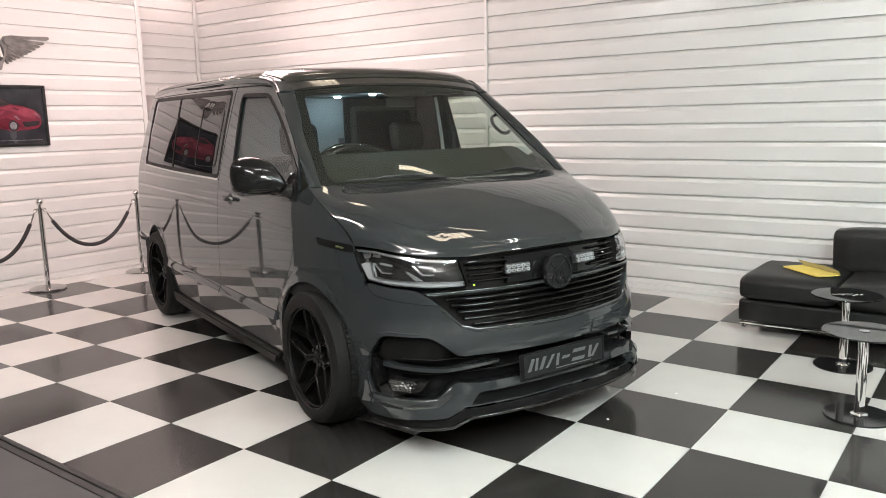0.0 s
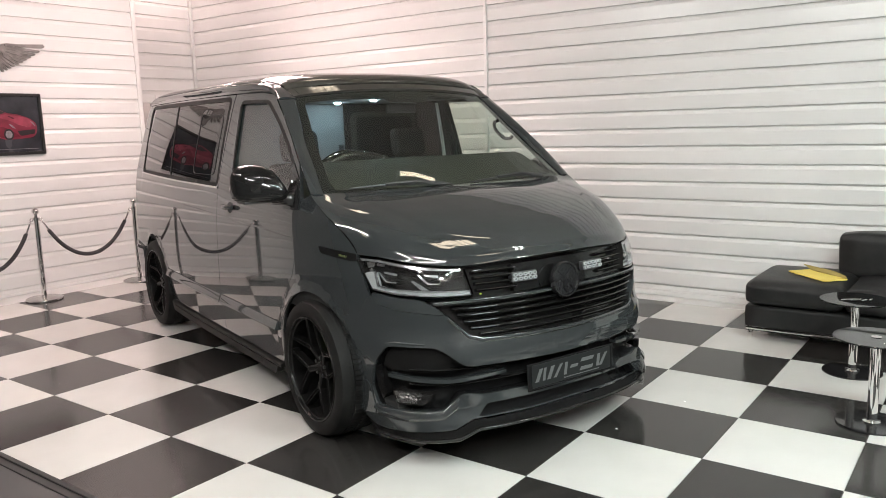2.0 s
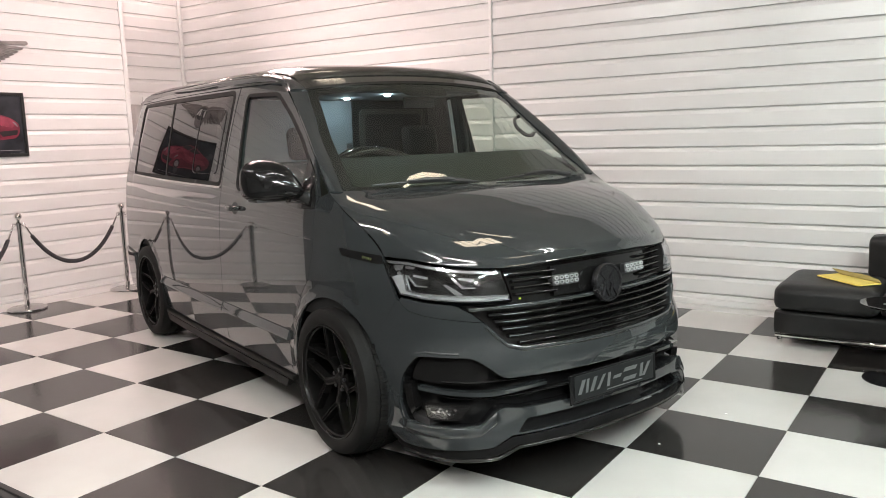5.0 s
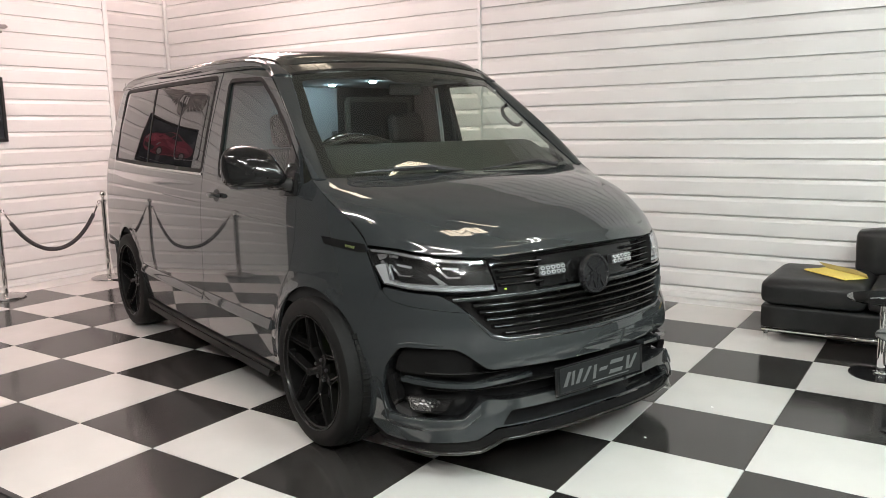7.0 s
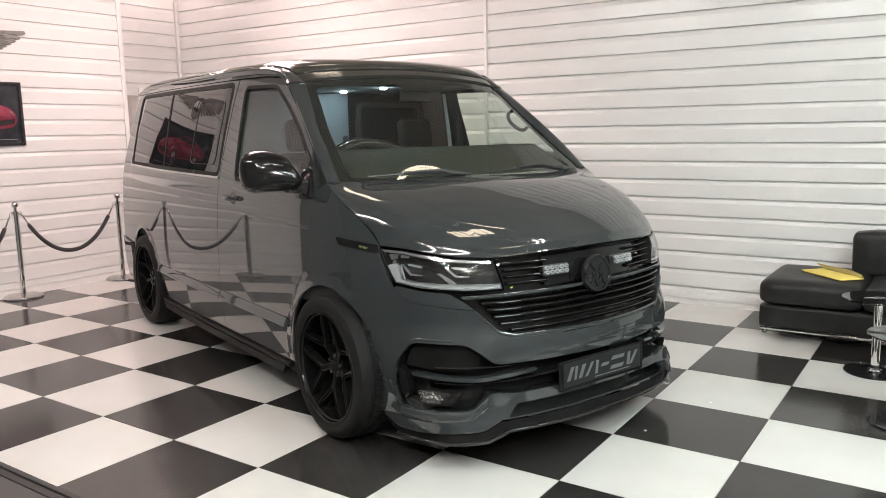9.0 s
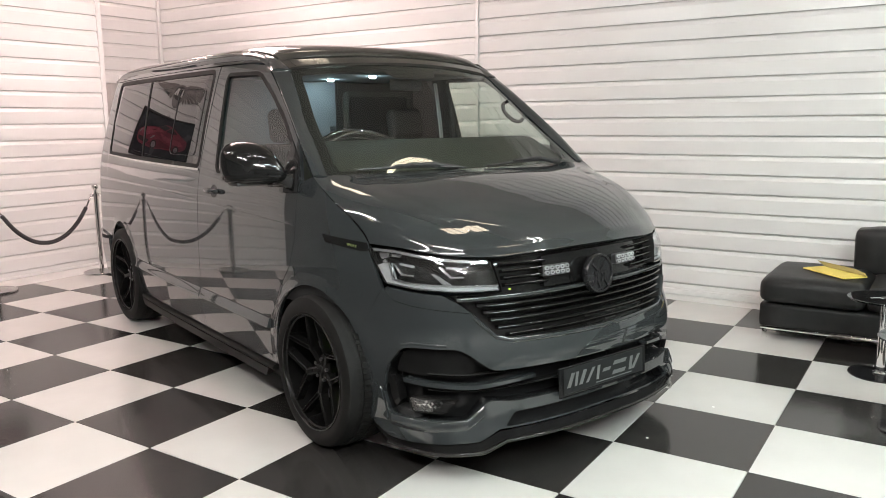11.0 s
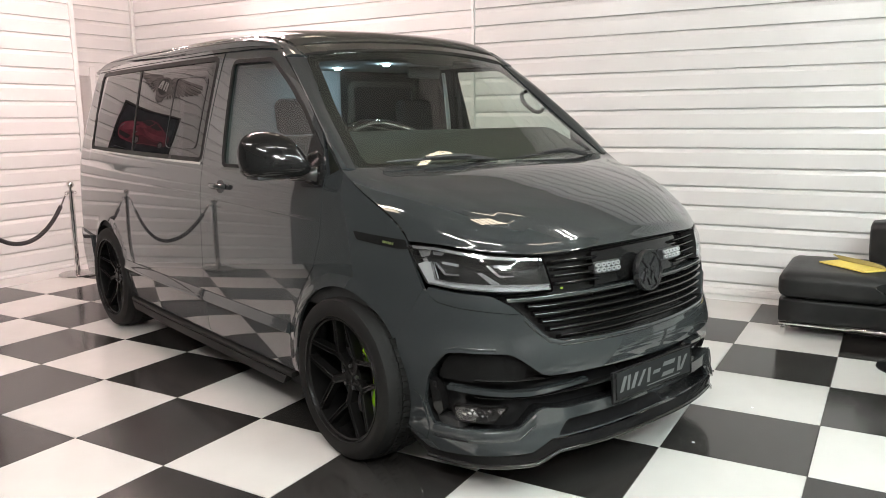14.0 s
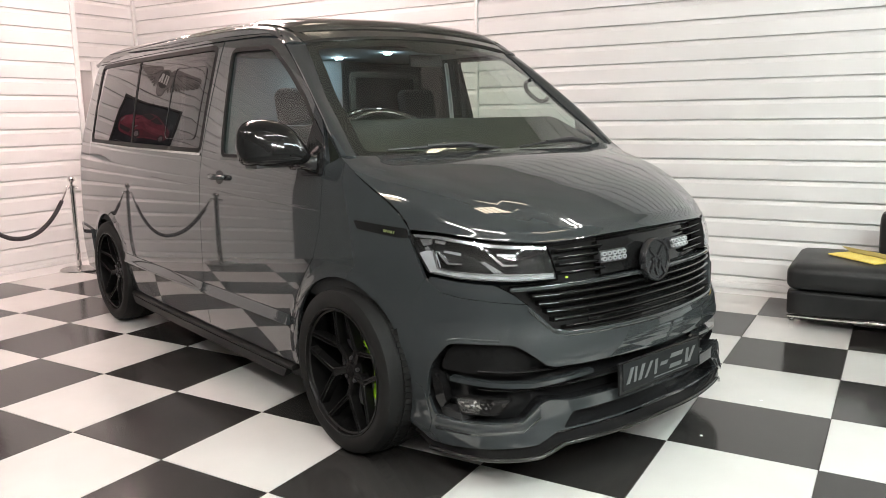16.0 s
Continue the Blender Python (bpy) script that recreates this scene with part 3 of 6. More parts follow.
def bead(name, parent, path, high, out, material, lift=0.0, depth=0.03, label="", step=0.03, flat=False):
    """A bar along a line on the skin, its face rounded: high across, bulging by out."""
    line = [np.array(path[0], float)]
    for a, b in zip(path, path[1:]):
        a, b = np.array(a, float), np.array(b, float)
        n = max(1, math.ceil(np.linalg.norm(b - a) / step))
        line += [a + (b - a) * k / n for k in range(1, n + 1)]
    line = np.array(line)
    nor = normals(wrap, line)
    base = wrap(line)
    nor = np.where(((base - (-1.7, 0, 0.8)) * nor).sum(1, keepdims=True) < 0, -nor, nor)
    prof = [(-0.5, -depth), (-0.5, 0.0), (-0.42, 0.55 * out), (-0.2, 0.9 * out), (0.0, out), (0.2, 0.9 * out), (0.42, 0.55 * out), (0.5, 0.0), (0.5, -depth)]
    if flat:  # a blade whose face leans down, with a thin rounded upper edge
        prof = [(-0.5, -depth), (-0.5, -0.012), (-0.45, -0.008), (-0.15, -0.002), (0.08, 0.001), (0.24, -0.0005), (0.38, -0.0035), (0.5, -0.011), (0.46, -depth)]
    bm = bmesh.new()
    rows = [[bm.verts.new(b + n * (lift + o) + np.array((0, 0, h * high))) for h, o in prof] for b, n in zip(base, nor)]
    for r0, r1 in zip(rows, rows[1:]):
        for i in range(8):
            bm.faces.new((r0[i], r0[i + 1], r1[i + 1], r1[i]))
    bm.faces.new(rows[0])
    bm.faces.new(rows[-1][::-1])
    bmesh.ops.recalc_face_normals(bm, faces=bm.faces)
    return part(name, bm, material, parent, label, 50)


# ---- van: outlines in metres round from the nose, and up ----
HEADLAMP = [(1.085, 0.972), (0.955, 0.972), (0.755, 0.948), (0.545, 0.932), (0.505, 0.806), (0.65, 0.803), (0.86, 0.812), (0.985, 0.825), (1.04, 0.905)]
BADGE = [(1.36, 1.006), (1.085, 0.988), (1.07, 0.95), (1.11, 0.947), (1.335, 0.968)]
GRILLE = [(0.0, 0.945), (0.3, 0.943), (0.535, 0.934), (0.497, 0.8), (0.72, 0.79), (0.686, 0.772), (0.628, 0.728), (0.531, 0.63), (0.47, 0.614), (0.0, 0.605)]
POD = [(0.0, 0.478), (0.32, 0.483), (0.55, 0.486), (0.62, 0.545), (0.67, 0.578), (0.86, 0.575), (0.905, 0.565), (0.94, 0.52), (0.975, 0.47), (0.995, 0.36), (0.96, 0.268), (0.64, 0.29), (0.57, 0.365), (0.465, 0.348), (0.0, 0.352)]
LOWER = [(0.0, 0.308), (0.462, 0.304), (0.505, 0.25), (0.0, 0.257)]


def sided(right):
    return (lambda o: o) if right else flip


BUMPER_TOP = [(0.0, 0.6), (0.47, 0.609), (0.53, 0.626), (0.624, 0.720), (0.86, 0.743), (0.94, 0.758), (0.984, 0.794), (0.999, 0.803), (1.049, 0.725), (1.129, 0.595)]
bumper_out = both(BUMPER_TOP + [(1.112, 0.53), (1.1, 0.47), (1.092, 0.35), (1.088, 0.22), (0.98, 0.168), (0.91, 0.168), (0.75, 0.186), (0.6, 0.203), (0.53, 0.244), (0.0, 0.252)])
pod_out, lower_out, grille_out = rounded(both(POD), 0.03, 4), rounded(both(LOWER), 0.01, 2), rounded(both(GRILLE), 0.01, 2)
bumper = panel("front_bumper", van, bumper_out, M_PAINT, "dark grey front bumper with black intakes", [pod_out, lower_out], step=0.03)
panel("intake", bumper, inset(pod_out, -0.003), M_SLAT, "black lower intake", lift=-0.085, thick=-0.08, step=0.04)
panel("intake", bumper, inset(lower_out, -0.003), M_SLAT, "black lower slot", lift=-0.06, thick=-0.055, step=0.04)
for sg in (1, -1):
    blade = [(0.9, 0.438), (0.9, 0.422), (0.6, 0.411), (0.36, 0.43), (0.36, 0.443), (0.6, 0.428)]
    panel("blade", bumper, [(sg * a, b) for a, b in blade], M_PAINT, "grey blade across the intake", lift=-0.012, thick=0.04)
    upper = [(0.6, 0.52), (0.66, 0.572), (0.865, 0.569), (0.9, 0.56), (0.935, 0.515), (0.955, 0.452), (0.62, 0.452)]
    panel("pod_panel", bumper, [(sg * a, b) for a, b in rounded(upper, 0.012, 3)], M_SPLIT, "gloss black panel in the intake", lift=-0.045, thick=0.03)
    for zz in (0.395, 0.462):
        bead("slat", bumper, [(sg * 0.8, zz + 0.004), (0, zz + 0.005)], 0.01, 0.005, M_BLACK, -0.03, 0.04, flat=True)
    fin = [(1.0, 0.455), (0.978, 0.33), (0.955, 0.3), (0.935, 0.33), (0.95, 0.4)]
    panel("intake_fin", bumper, [(sg * (a - 0.012), b) for a, b in fin], M_GRILLE, lift=-0.02, thick=0.05)
    fog = [(0.885, 0.362), (0.67, 0.372), (0.725, 0.305), (0.865, 0.296)]
    fog = [(sg * a, b) for a, b in fog]
    lamp = panel("fog_lamp", bumper, rounded(fog, 0.012), M_BLACK, "clear fog lamp in black housing", lift=-0.05, thick=-0.03)
    dice = random.Random(7)
    for k in range(14):
        cs, cz, wide = 0.868 - 0.0095 * k, 0.336 + 0.014 * dice.uniform(-1, 1), dice.uniform(0.004, 0.009)
        fl = [(sg * (cs + wide * math.cos(a)), cz + 0.8 * wide * math.sin(a)) for a in (q * math.pi / 2 + dice.uniform(-0.4, 0.4) for q in range(4))]
        panel("reflector", lamp, fl, M_LAMPCHROME if k % 5 == 0 else M_STEEL, "steel lamp reflector", lift=-0.042 + dice.uniform(0, 0.01), thick=0.006)
    panel("lens", lamp, rounded(inset(fog, 0.006), 0.012), M_CLEAR, "clear lens", lift=-0.02, thick=0)

bead("upper_ridge", bumper, [(-0.62, 0.708), (-0.53, 0.617), (-0.47, 0.6), (0, 0.591), (0.47, 0.6), (0.53, 0.617), (0.62, 0.708)], 0.026, 0.011, M_PAINT, -0.004, 0.02, "rounded grey edge under the grille")
for sg in (1, -1):
    # Roll added over the crisp intake edge so that it catches a highlight.
    bead("highlight_roll", bumper, [(sg * 0.72, 0.586), (sg * 0.86, 0.586), (sg * 0.905, 0.576)], 0.022, 0.004, M_PAINT, -0.004, 0.03, "added grey roll that catches a highlight over the intake")
    bead("pod_lip", bumper, [(sg * 0.955, 0.245), (sg * 0.8, 0.251), (sg * 0.645, 0.264), (sg * 0.585, 0.32)], 0.052, 0.009, M_PAINT, -0.002, 0.03, "rounded grey lip under the intake")

# splitter under the nose
SPLIT_IN = [(0.0, 0.245), (0.525, 0.237), (0.6, 0.196), (0.75, 0.179), (0.91, 0.161), (0.99, 0.162), (1.06, 0.2)]
split = both(SPLIT_IN + [(1.07, 0.178), (1.005, 0.132), (0.75, 0.143), (0.59, 0.158), (0.505, 0.2), (0.0, 0.207)])
splitter = panel("splitter", van, split, M_SPLIT, "black front splitter", lift=-0.014, thick=0.12, step=0.03)
bead("splitter_edge", splitter, [(-1.0, 0.123), (-0.75, 0.134), (-0.583, 0.149), (-0.5, 0.191), (0, 0.198), (0.5, 0.191), (0.583, 0.149), (0.75, 0.134), (1.0, 0.123)], 0.016, 0.008, M_BLACK, -0.012, 0.12)
for sg in (1, -1):
    wl = [(1.045, 0.4), (1.005, 0.372), (0.985, 0.3), (0.972, 0.25), (0.985, 0.205), (1.03, 0.2), (1.075, 0.235)]
    panel("winglet", splitter, [(sg * a, b) for a, b in rounded(wl, 0.01, 2)], M_PAINT, "grey canard with a sharp front edge", lift=0.005, thick=0.016)

# grille
grille = panel("grille", van, grille_out, M_BLACK, "black slatted grille between the headlights", lift=-0.06, thick=-0.055, step=0.04)
for zz, wd in ((0.905, 0.5), (0.876, 0.49), (0.847, 0.485), (0.818, 0.48)):
    for sg in (1, -1):
        bead("slat", grille, [(sg * 0.27, zz + 0.007), (sg * wd, zz + 0.007)], 0.015, 0.008, M_GRILLE, -0.012, 0.035, flat=True)
bead("trim_bar", grille, [(-0.68, 0.775), (-0.5, 0.781), (0, 0.783), (0.5, 0.781), (0.68, 0.775)], 0.016, 0.004, M_PAINT, -0.004, 0.05, "dark grey trim bar")
panel("backing", grille, both([(0, 0.936), (0.28, 0.933), (0.28, 0.8), (0, 0.8)]), M_GRILLE, "black mounting panel behind lamps", lift=-0.03, thick=0.03)
for zz, wd in ((0.738, 0.6), (0.707, 0.575), (0.676, 0.545), (0.645, 0.515), (0.618, 0.47)):
    bead("slat", grille, [(-wd, zz + 0.008), (wd, zz + 0.008)], 0.017, 0.008, M_GRILLE, -0.008, 0.045, flat=True)
for cs in (0.225, -0.225):
    led = [(cs - 0.073, 0.843), (cs + 0.073, 0.843), (cs + 0.073, 0.89), (cs - 0.073, 0.89)]
    aux = panel("auxiliary_lamp", grille, rounded(led, 0.012), M_PLASTIC, "small bright auxiliary lamp with ten lenses", lift=-0.006, thick=0.035)
    for i in range(5):
        for j in range(2):
            c = cs - 0.056 + 0.028 * i, 0.8565 + 0.0195 * j
            ring = [(math.cos(a), math.sin(a)) for a in (k * math.pi / 5 for k in range(10))]
            cell = panel("lens", aux, [(c[0] + 0.0125 * a, c[1] + 0.0088 * b) for a, b in ring], M_LEDCHIP, "bright lens", lift=0.002, thick=0.012, step=0.02)
            panel("lens_core", cell, [(c[0] + 0.005 * a, c[1] + 0.0036 * b) for a, b in ring], M_PLASTIC, lift=0.0035, thick=0.004, step=0.02)
panel("sticker", grille, [(0.464, 0.807), (0.472, 0.807), (0.472, 0.813), (0.464, 0.813)], M_TAG, "small lime sticker", lift=0.004, thick=0.006)

# round badge
centre = Vector(at(0, 0.825)) + Vector((0.022, 0, 0))
turn = Matrix.Translation(centre) @ pose(0, 0, 0, 0, 84, 0)
emblem = part("emblem", lathe([(0, -0.02), (0.088, -0.02), (0.088, 0.002), (0.084, 0.008), (0.076, 0.008), (0.073, 0.002), (0, 0.002)], 48), M_LOGO, grille, "round black badge")
emblem.matrix_basis = turn
bm = bmesh.new()
for a, b in (((-0.05, -0.045), (-0.004, 0.0)), ((-0.05, 0.045), (-0.004, 0.0)), ((0.062, -0.052), (-0.01, -0.012)), ((0.062, 0.052), (-0.01, 0.012)), ((-0.01, 0.03), (0.06, 0.0)), ((-0.01, -0.03), (0.06, 0.0))):
    a, b = Vector(a), Vector(b)
    d = (b - a).normalized()
    n = Vector((-d.y, d.x)) * 0.007
    add_prism(bm, [tuple(q) for q in (a - n, b - n, b + n, a + n)], 0.001, 0.007)
part("relief", bm, M_LOGO, emblem).parent = emblem

# plate with plain bars for its writing
plate = part("plate", box(-0.01, 0.0, -0.285, 0.285, -0.066, 0.066, 0.004, 1), M_SLAT, bumper, "charcoal show plate with silver bars")
plate.matrix_basis = Matrix.Translation(Vector(at(0, 0.392)) + Vector((0.018, 0, 0))) @ pose(0, 0, 0, 0, -3, 0)
part("plate_face", box(0.0005, 0.003, -0.262, 0.262, -0.052, 0.058, 0.001, 1), M_PLATE, plate)
for y0, wd, slant, h0, h1 in ((-0.23, 0.022, 0.03, -0.026, 0.034), (-0.192, 0.016, 0.012, -0.026, 0.034), (-0.155, 0.022, 0.03, -0.026, 0.034), (-0.105, 0.018, 0.045, -0.026, 0.034), (-0.055, 0.018, 0.012, -0.026, 0.034), (-0.015, 0.05, 0.01, 0.0, 0.014), (0.05, 0.085, 0.012, -0.026, -0.009), (0.058, 0.085, 0.012, 0.017, 0.034), (0.165, 0.02, 0.012, -0.026, 0.034), (0.2, 0.02, 0.045, -0.026, 0.034), (-0.06, 0.24, 0.0, -0.041, -0.037)):
    bm = bmesh.new()
    q = [(0.0035, y0 - slant / 2, h0), (0.0035, y0 + wd - slant / 2, h0), (0.0035, y0 + wd + slant / 2, h1), (0.0035, y0 + slant / 2, h1)]
    a = [bm.verts.new(p) for p in q]
    b = [bm.verts.new((p[0] + 0.001, p[1], p[2])) for p in q]
    bm.faces.new(b)
    for k in range(4):
        bm.faces.new((a[k], a[(k + 1) % 4], b[(k + 1) % 4], b[k]))
    part("bar", bm, M_PLATEBAR, plate)


# ---- van: headlights, wings, doors, sides ----
def headlight(right):
    f = sided(right)
    out = rounded(HEADLAMP, 0.012, 3)
    h = panel("headlight", van, f(out), M_BLACK, "clear headlight with chrome light guides", lift=-0.075, thick=-0.07)
    guide = [(1.0, 0.912), (0.97, 0.912), (0.948, 0.845), (0.905, 0.838), (0.72, 0.832), (0.515, 0.828), (0.512, 0.808), (0.65, 0.806), (0.86, 0.814), (0.98, 0.826), (1.032, 0.9)]
    panel("light_guide", h, f(inset(guide, 0.002)), M_GUIDE, "bright white light guide", lift=-0.008, thick=0.03)
    panel("guide_line", h, f([(0.515, 0.831), (0.72, 0.835), (0.905, 0.841), (0.943, 0.848), (0.965, 0.914), (0.973, 0.914), (0.951, 0.844), (0.908, 0.836), (0.72, 0.829), (0.515, 0.825)]), M_LAMPCHROME, "bright inner edge of the light guide", lift=-0.004, thick=0.01)
    panel("guide_edge", h, f([(0.512, 0.8135), (0.512, 0.8085), (0.65, 0.8075), (0.86, 0.8155), (0.978, 0.8275), (0.972, 0.833), (0.86, 0.8215), (0.65, 0.813)]), M_LAMPCHROME, "bright lower edge of the light guide", lift=-0.004, thick=0.012)
    panel("top_strip", h, f([(1.06, 0.968), (0.955, 0.966), (0.755, 0.942), (0.555, 0.927), (0.556, 0.918), (0.755, 0.931), (0.955, 0.955), (1.05, 0.957)]), M_LAMPCHROME, "chrome upper strip", lift=-0.004, thick=0.02)
    for c in (0.905, 0.69):
        br = [(c + 0.066, 0.912), (c + 0.052, 0.912), (c + 0.01, 0.869), (c - 0.042, 0.868), (c - 0.042, 0.862), (c + 0.016, 0.861)]
        panel("bracket", h, f(br), M_LAMPCHROME, "chrome lamp bracket", lift=-0.03, thick=0.02)
        disc = [(c + 0.042 * math.cos(a), 0.892 + 0.03 * math.sin(a)) for a in (k * math.pi / 9 for k in range(18))]
        panel("projector", h, f(disc), M_BLACK, "dark projector lens", lift=-0.045, thick=0.03)
        panel("lens_bar", h, f([(c - 0.035, 0.902), (c + 0.035, 0.908), (c + 0.035, 0.917), (c - 0.035, 0.913)]), M_LEDCHIP, lift=-0.04, thick=0.01)
    panel("lamp_surround", h, f([(0.628, 0.7225), (0.86, 0.7445), (0.941, 0.7595), (0.9855, 0.7955), (0.978, 0.813), (0.86, 0.8), (0.74, 0.793), (0.705, 0.778), (0.665, 0.755)]), M_PAINT, "grey strip under the lamp", lift=-0.001, thick=0.02)
    for q in ([(1.04, 0.95), (0.985, 0.955), (0.99, 0.935), (1.025, 0.925)], [(0.975, 0.952), (0.925, 0.95), (0.935, 0.938), (0.975, 0.94)], [(1.02, 0.918), (1.004, 0.928), (0.985, 0.9), (0.998, 0.89)]):
        panel("facet", h, f(q), M_LAMPCHROME, "chrome facet", lift=-0.028, thick=0.015)
    fin = [(0.79, 0.878), (0.775, 0.882), (0.7, 0.835), (0.735, 0.833)]
    panel("divider", h, f(fin), M_LAMPCHROME, lift=-0.03, thick=0.02)
    panel("cover", h, f(inset(out, 0.002)), M_CLEAR, "clear cover", thick=0)


WING_TOP = [(float(a), float(b)) for a, b, _ in curve3([(1.075, 0.982, 0), (1.11, 1.02, 0), (1.178, 1.074, 0), (1.254, 1.118, 0), (1.322, 1.156, 0), (1.374, 1.188, 0), (1.42, 1.217, 0), (1.465, 1.248, 0)])(np.linspace(0, 1, 28))]
DOOR_FRONT = [(1.565, 1.21), (1.575, 1.155), (1.575, 1.04), (1.585, 0.95), (1.635, 0.82), (1.74, 0.70), (1.80, 0.6), (1.83, 0.45), (1.84, 0.29)]
GAP = 0.005


def wing(right):
    f = sided(right)
    out = [(1.0, 0.8035), (1.046, 0.9), (1.076, 0.955), *WING_TOP, *[(s - GAP, z) for s, z in DOOR_FRONT]]
    # back along the arch, from behind the wheel over to the bumper
    over = [(ARCH_F + 0.362 * math.cos(radians(a)), ARCH_Z + 0.395 * math.sin(radians(a))) for a in range(-10, 156, 6)]
    out = out + [p for p in over if p[0] > 1.125 or p[1] > 0.6]
    out += [(1.129, 0.5953), (1.049, 0.7253)]
    w = panel("wing", van, f(out), M_PAINT, step=0.03)
    b = panel("side_badge", w, f(rounded(inset(BADGE, 0.002), 0.008)), M_SPLIT, "black badge strip with small lettering", lift=0.004, thick=0.008)
    cu = bpy.data.curves.new("lettering", "FONT")
    cu.body, cu.size, cu.extrude, cu.align_x, cu.space_character = "SPORT", 0.015, 0.0008, "CENTER", 1.35
    tmp = bpy.data.objects.new("lettering", cu)
    me = bpy.data.meshes.new_from_object(tmp)
    bpy.data.objects.remove(tmp)
    me.materials.append(M_LETTER)
    t = new("lettering", me)
    t.parent = b
    s0 = 1.165 if right else -1.165
    p = Vector(at(s0, 0.965))
    n = Vector(normals(wrap, [(s0, 0.965)])[0])
    if n.y * p.y < 0:
        n = -n
    xaxis = (Vector(at(s0 - 0.02, 0.9645)) - Vector(at(s0 + 0.02, 0.9685))).normalized() if right else (Vector(at(s0 - 0.02, 0.9685)) - Vector(at(s0 + 0.02, 0.9645))).normalized()
    yaxis = n.cross(xaxis).normalized()
    t.matrix_basis = Matrix.Translation(p + n * 0.0065) @ Matrix((xaxis, yaxis, n)).transposed().to_4x4()
    return w


PILLAR_OUT = [(1.465, 1.252), (1.63, 1.405), (1.8, 1.535), (2.0, 1.672), (2.2, 1.79)]
DOOR_TOP = [(2.2, 1.782), (2.0, 1.662), (1.8, 1.525), (1.64, 1.4)]
DOOR_REAR = [(2.785, 0.29), (2.785, 1.2), (2.84, 1.8)]
DOOR_WIN = [(2.545, 1.222), (2.7, 1.755), (2.26, 1.745), (2.03, 1.625), (1.83, 1.5), (1.68, 1.375), (1.6, 1.24)]
SIDE_WIN = [(2.815, 1.238), (2.895, 1.785), (5.06, 1.8), (4.9, 1.262)]


def mould(p):
    """The body side with a rubbing strip that leans out towards its foot."""
    p = np.asarray(p, float)
    q = wrap(p)
    q[:, 1] += np.where(p[:, 0] >= 0, -1, 1) * (0.004 + 0.02 * np.clip((0.53 - p[:, 1]) / 0.05, 0, 1))
    return q


def door(right):
    f = sided(right)
    g0 = 1 if right else -1
    out = DOOR_FRONT[::-1] + [(1.555, 1.23), (1.6, 1.33)] + DOOR_TOP[::-1] + [(2.42, 1.8), (2.83, 1.805)] + DOOR_REAR[::-1][1:]
    out = inset(out, 0.0)
    win = DOOR_WIN if right else [(s + 0.06, z) if s > 2.5 else (s, z) for s, z in DOOR_WIN]
    win = rounded(win, 0.05, 5)
    d = panel("front_door", van, f(out), M_PAINT, "dark grey front door with a clear window", [f(win)], step=0.035)
    panel("window_seal", d, f(inset(win, -0.01)), M_SEAL, "black window seal", [f(inset(win, 0.01))], lift=0.002, thick=0.01)
    g = panel("window", d, f(inset(win, 0.004)), M_DOORGLASS, "clear side window", lift=-0.012, thick=0)
    panel("corner_cover", d, f([(1.575, 1.225), (1.61, 1.33), (1.7, 1.405), (1.735, 1.235)]), M_BLACK, "black triangle at the mirror", lift=0.004, thick=0.02)
    panel("mirror_base", d, f(rounded([(1.645, 1.315), (1.59, 1.27), (1.578, 1.19), (1.582, 1.168), (1.715, 1.162), (1.72, 1.178), (1.655, 1.19), (1.675, 1.24), (1.7, 1.3)], 0.008, 2)), M_BLACK, "black mirror base on the door", lift=0.016, thick=0.018)
    panel("waist_trim", d, f([(1.74, 1.214), (2.55, 1.204), (2.55, 1.216), (1.74, 1.228)]), M_BLACK, "dark trim strip under the window", lift=0.006, thick=0.01)
    panel("moulding", d, f([(1.86, 0.478), (2.778, 0.478), (2.778, 0.53), (1.86, 0.527)]), M_PAINT, "raised rubbing strip", surf=mould, lift=0.0, thick=0.024)
    bead("crease", d, [(g0 * 1.59, 1.025), (g0 * 2.78, 1.051)], 0.012, 0.0012, M_PAINT, 0.0, 0.004, "faint body crease")
    # handle
    s0, z0 = 2.545, 1.115
    cup = [(s0 + 0.05 * math.cos(a), z0 + 0.035 * math.sin(a)) for a in (k * math.pi / 8 for k in range(16))]
    h = panel("handle_cup", d, f(cup), M_PLASTIC, "dark handle recess", lift=0.001, thick=0.006)
    pts = []
    for k in range(9):
        q = s0 - 0.085 + 0.17 * k / 8
        n = 0.012 + 0.022 * math.sin(math.pi * k / 8) ** 0.5
        p = Vector(at(q if right else -q, z0 + 0.004))
        pts.append(p + Vector((0, -n if right else n, 0)))
    part("door_handle", tube(pts, [0.011 + 0.005 * math.sin(math.pi * k / 8) for k in range(9)], 10), M_PAINT, d, "grey pull handle", True)
    return d


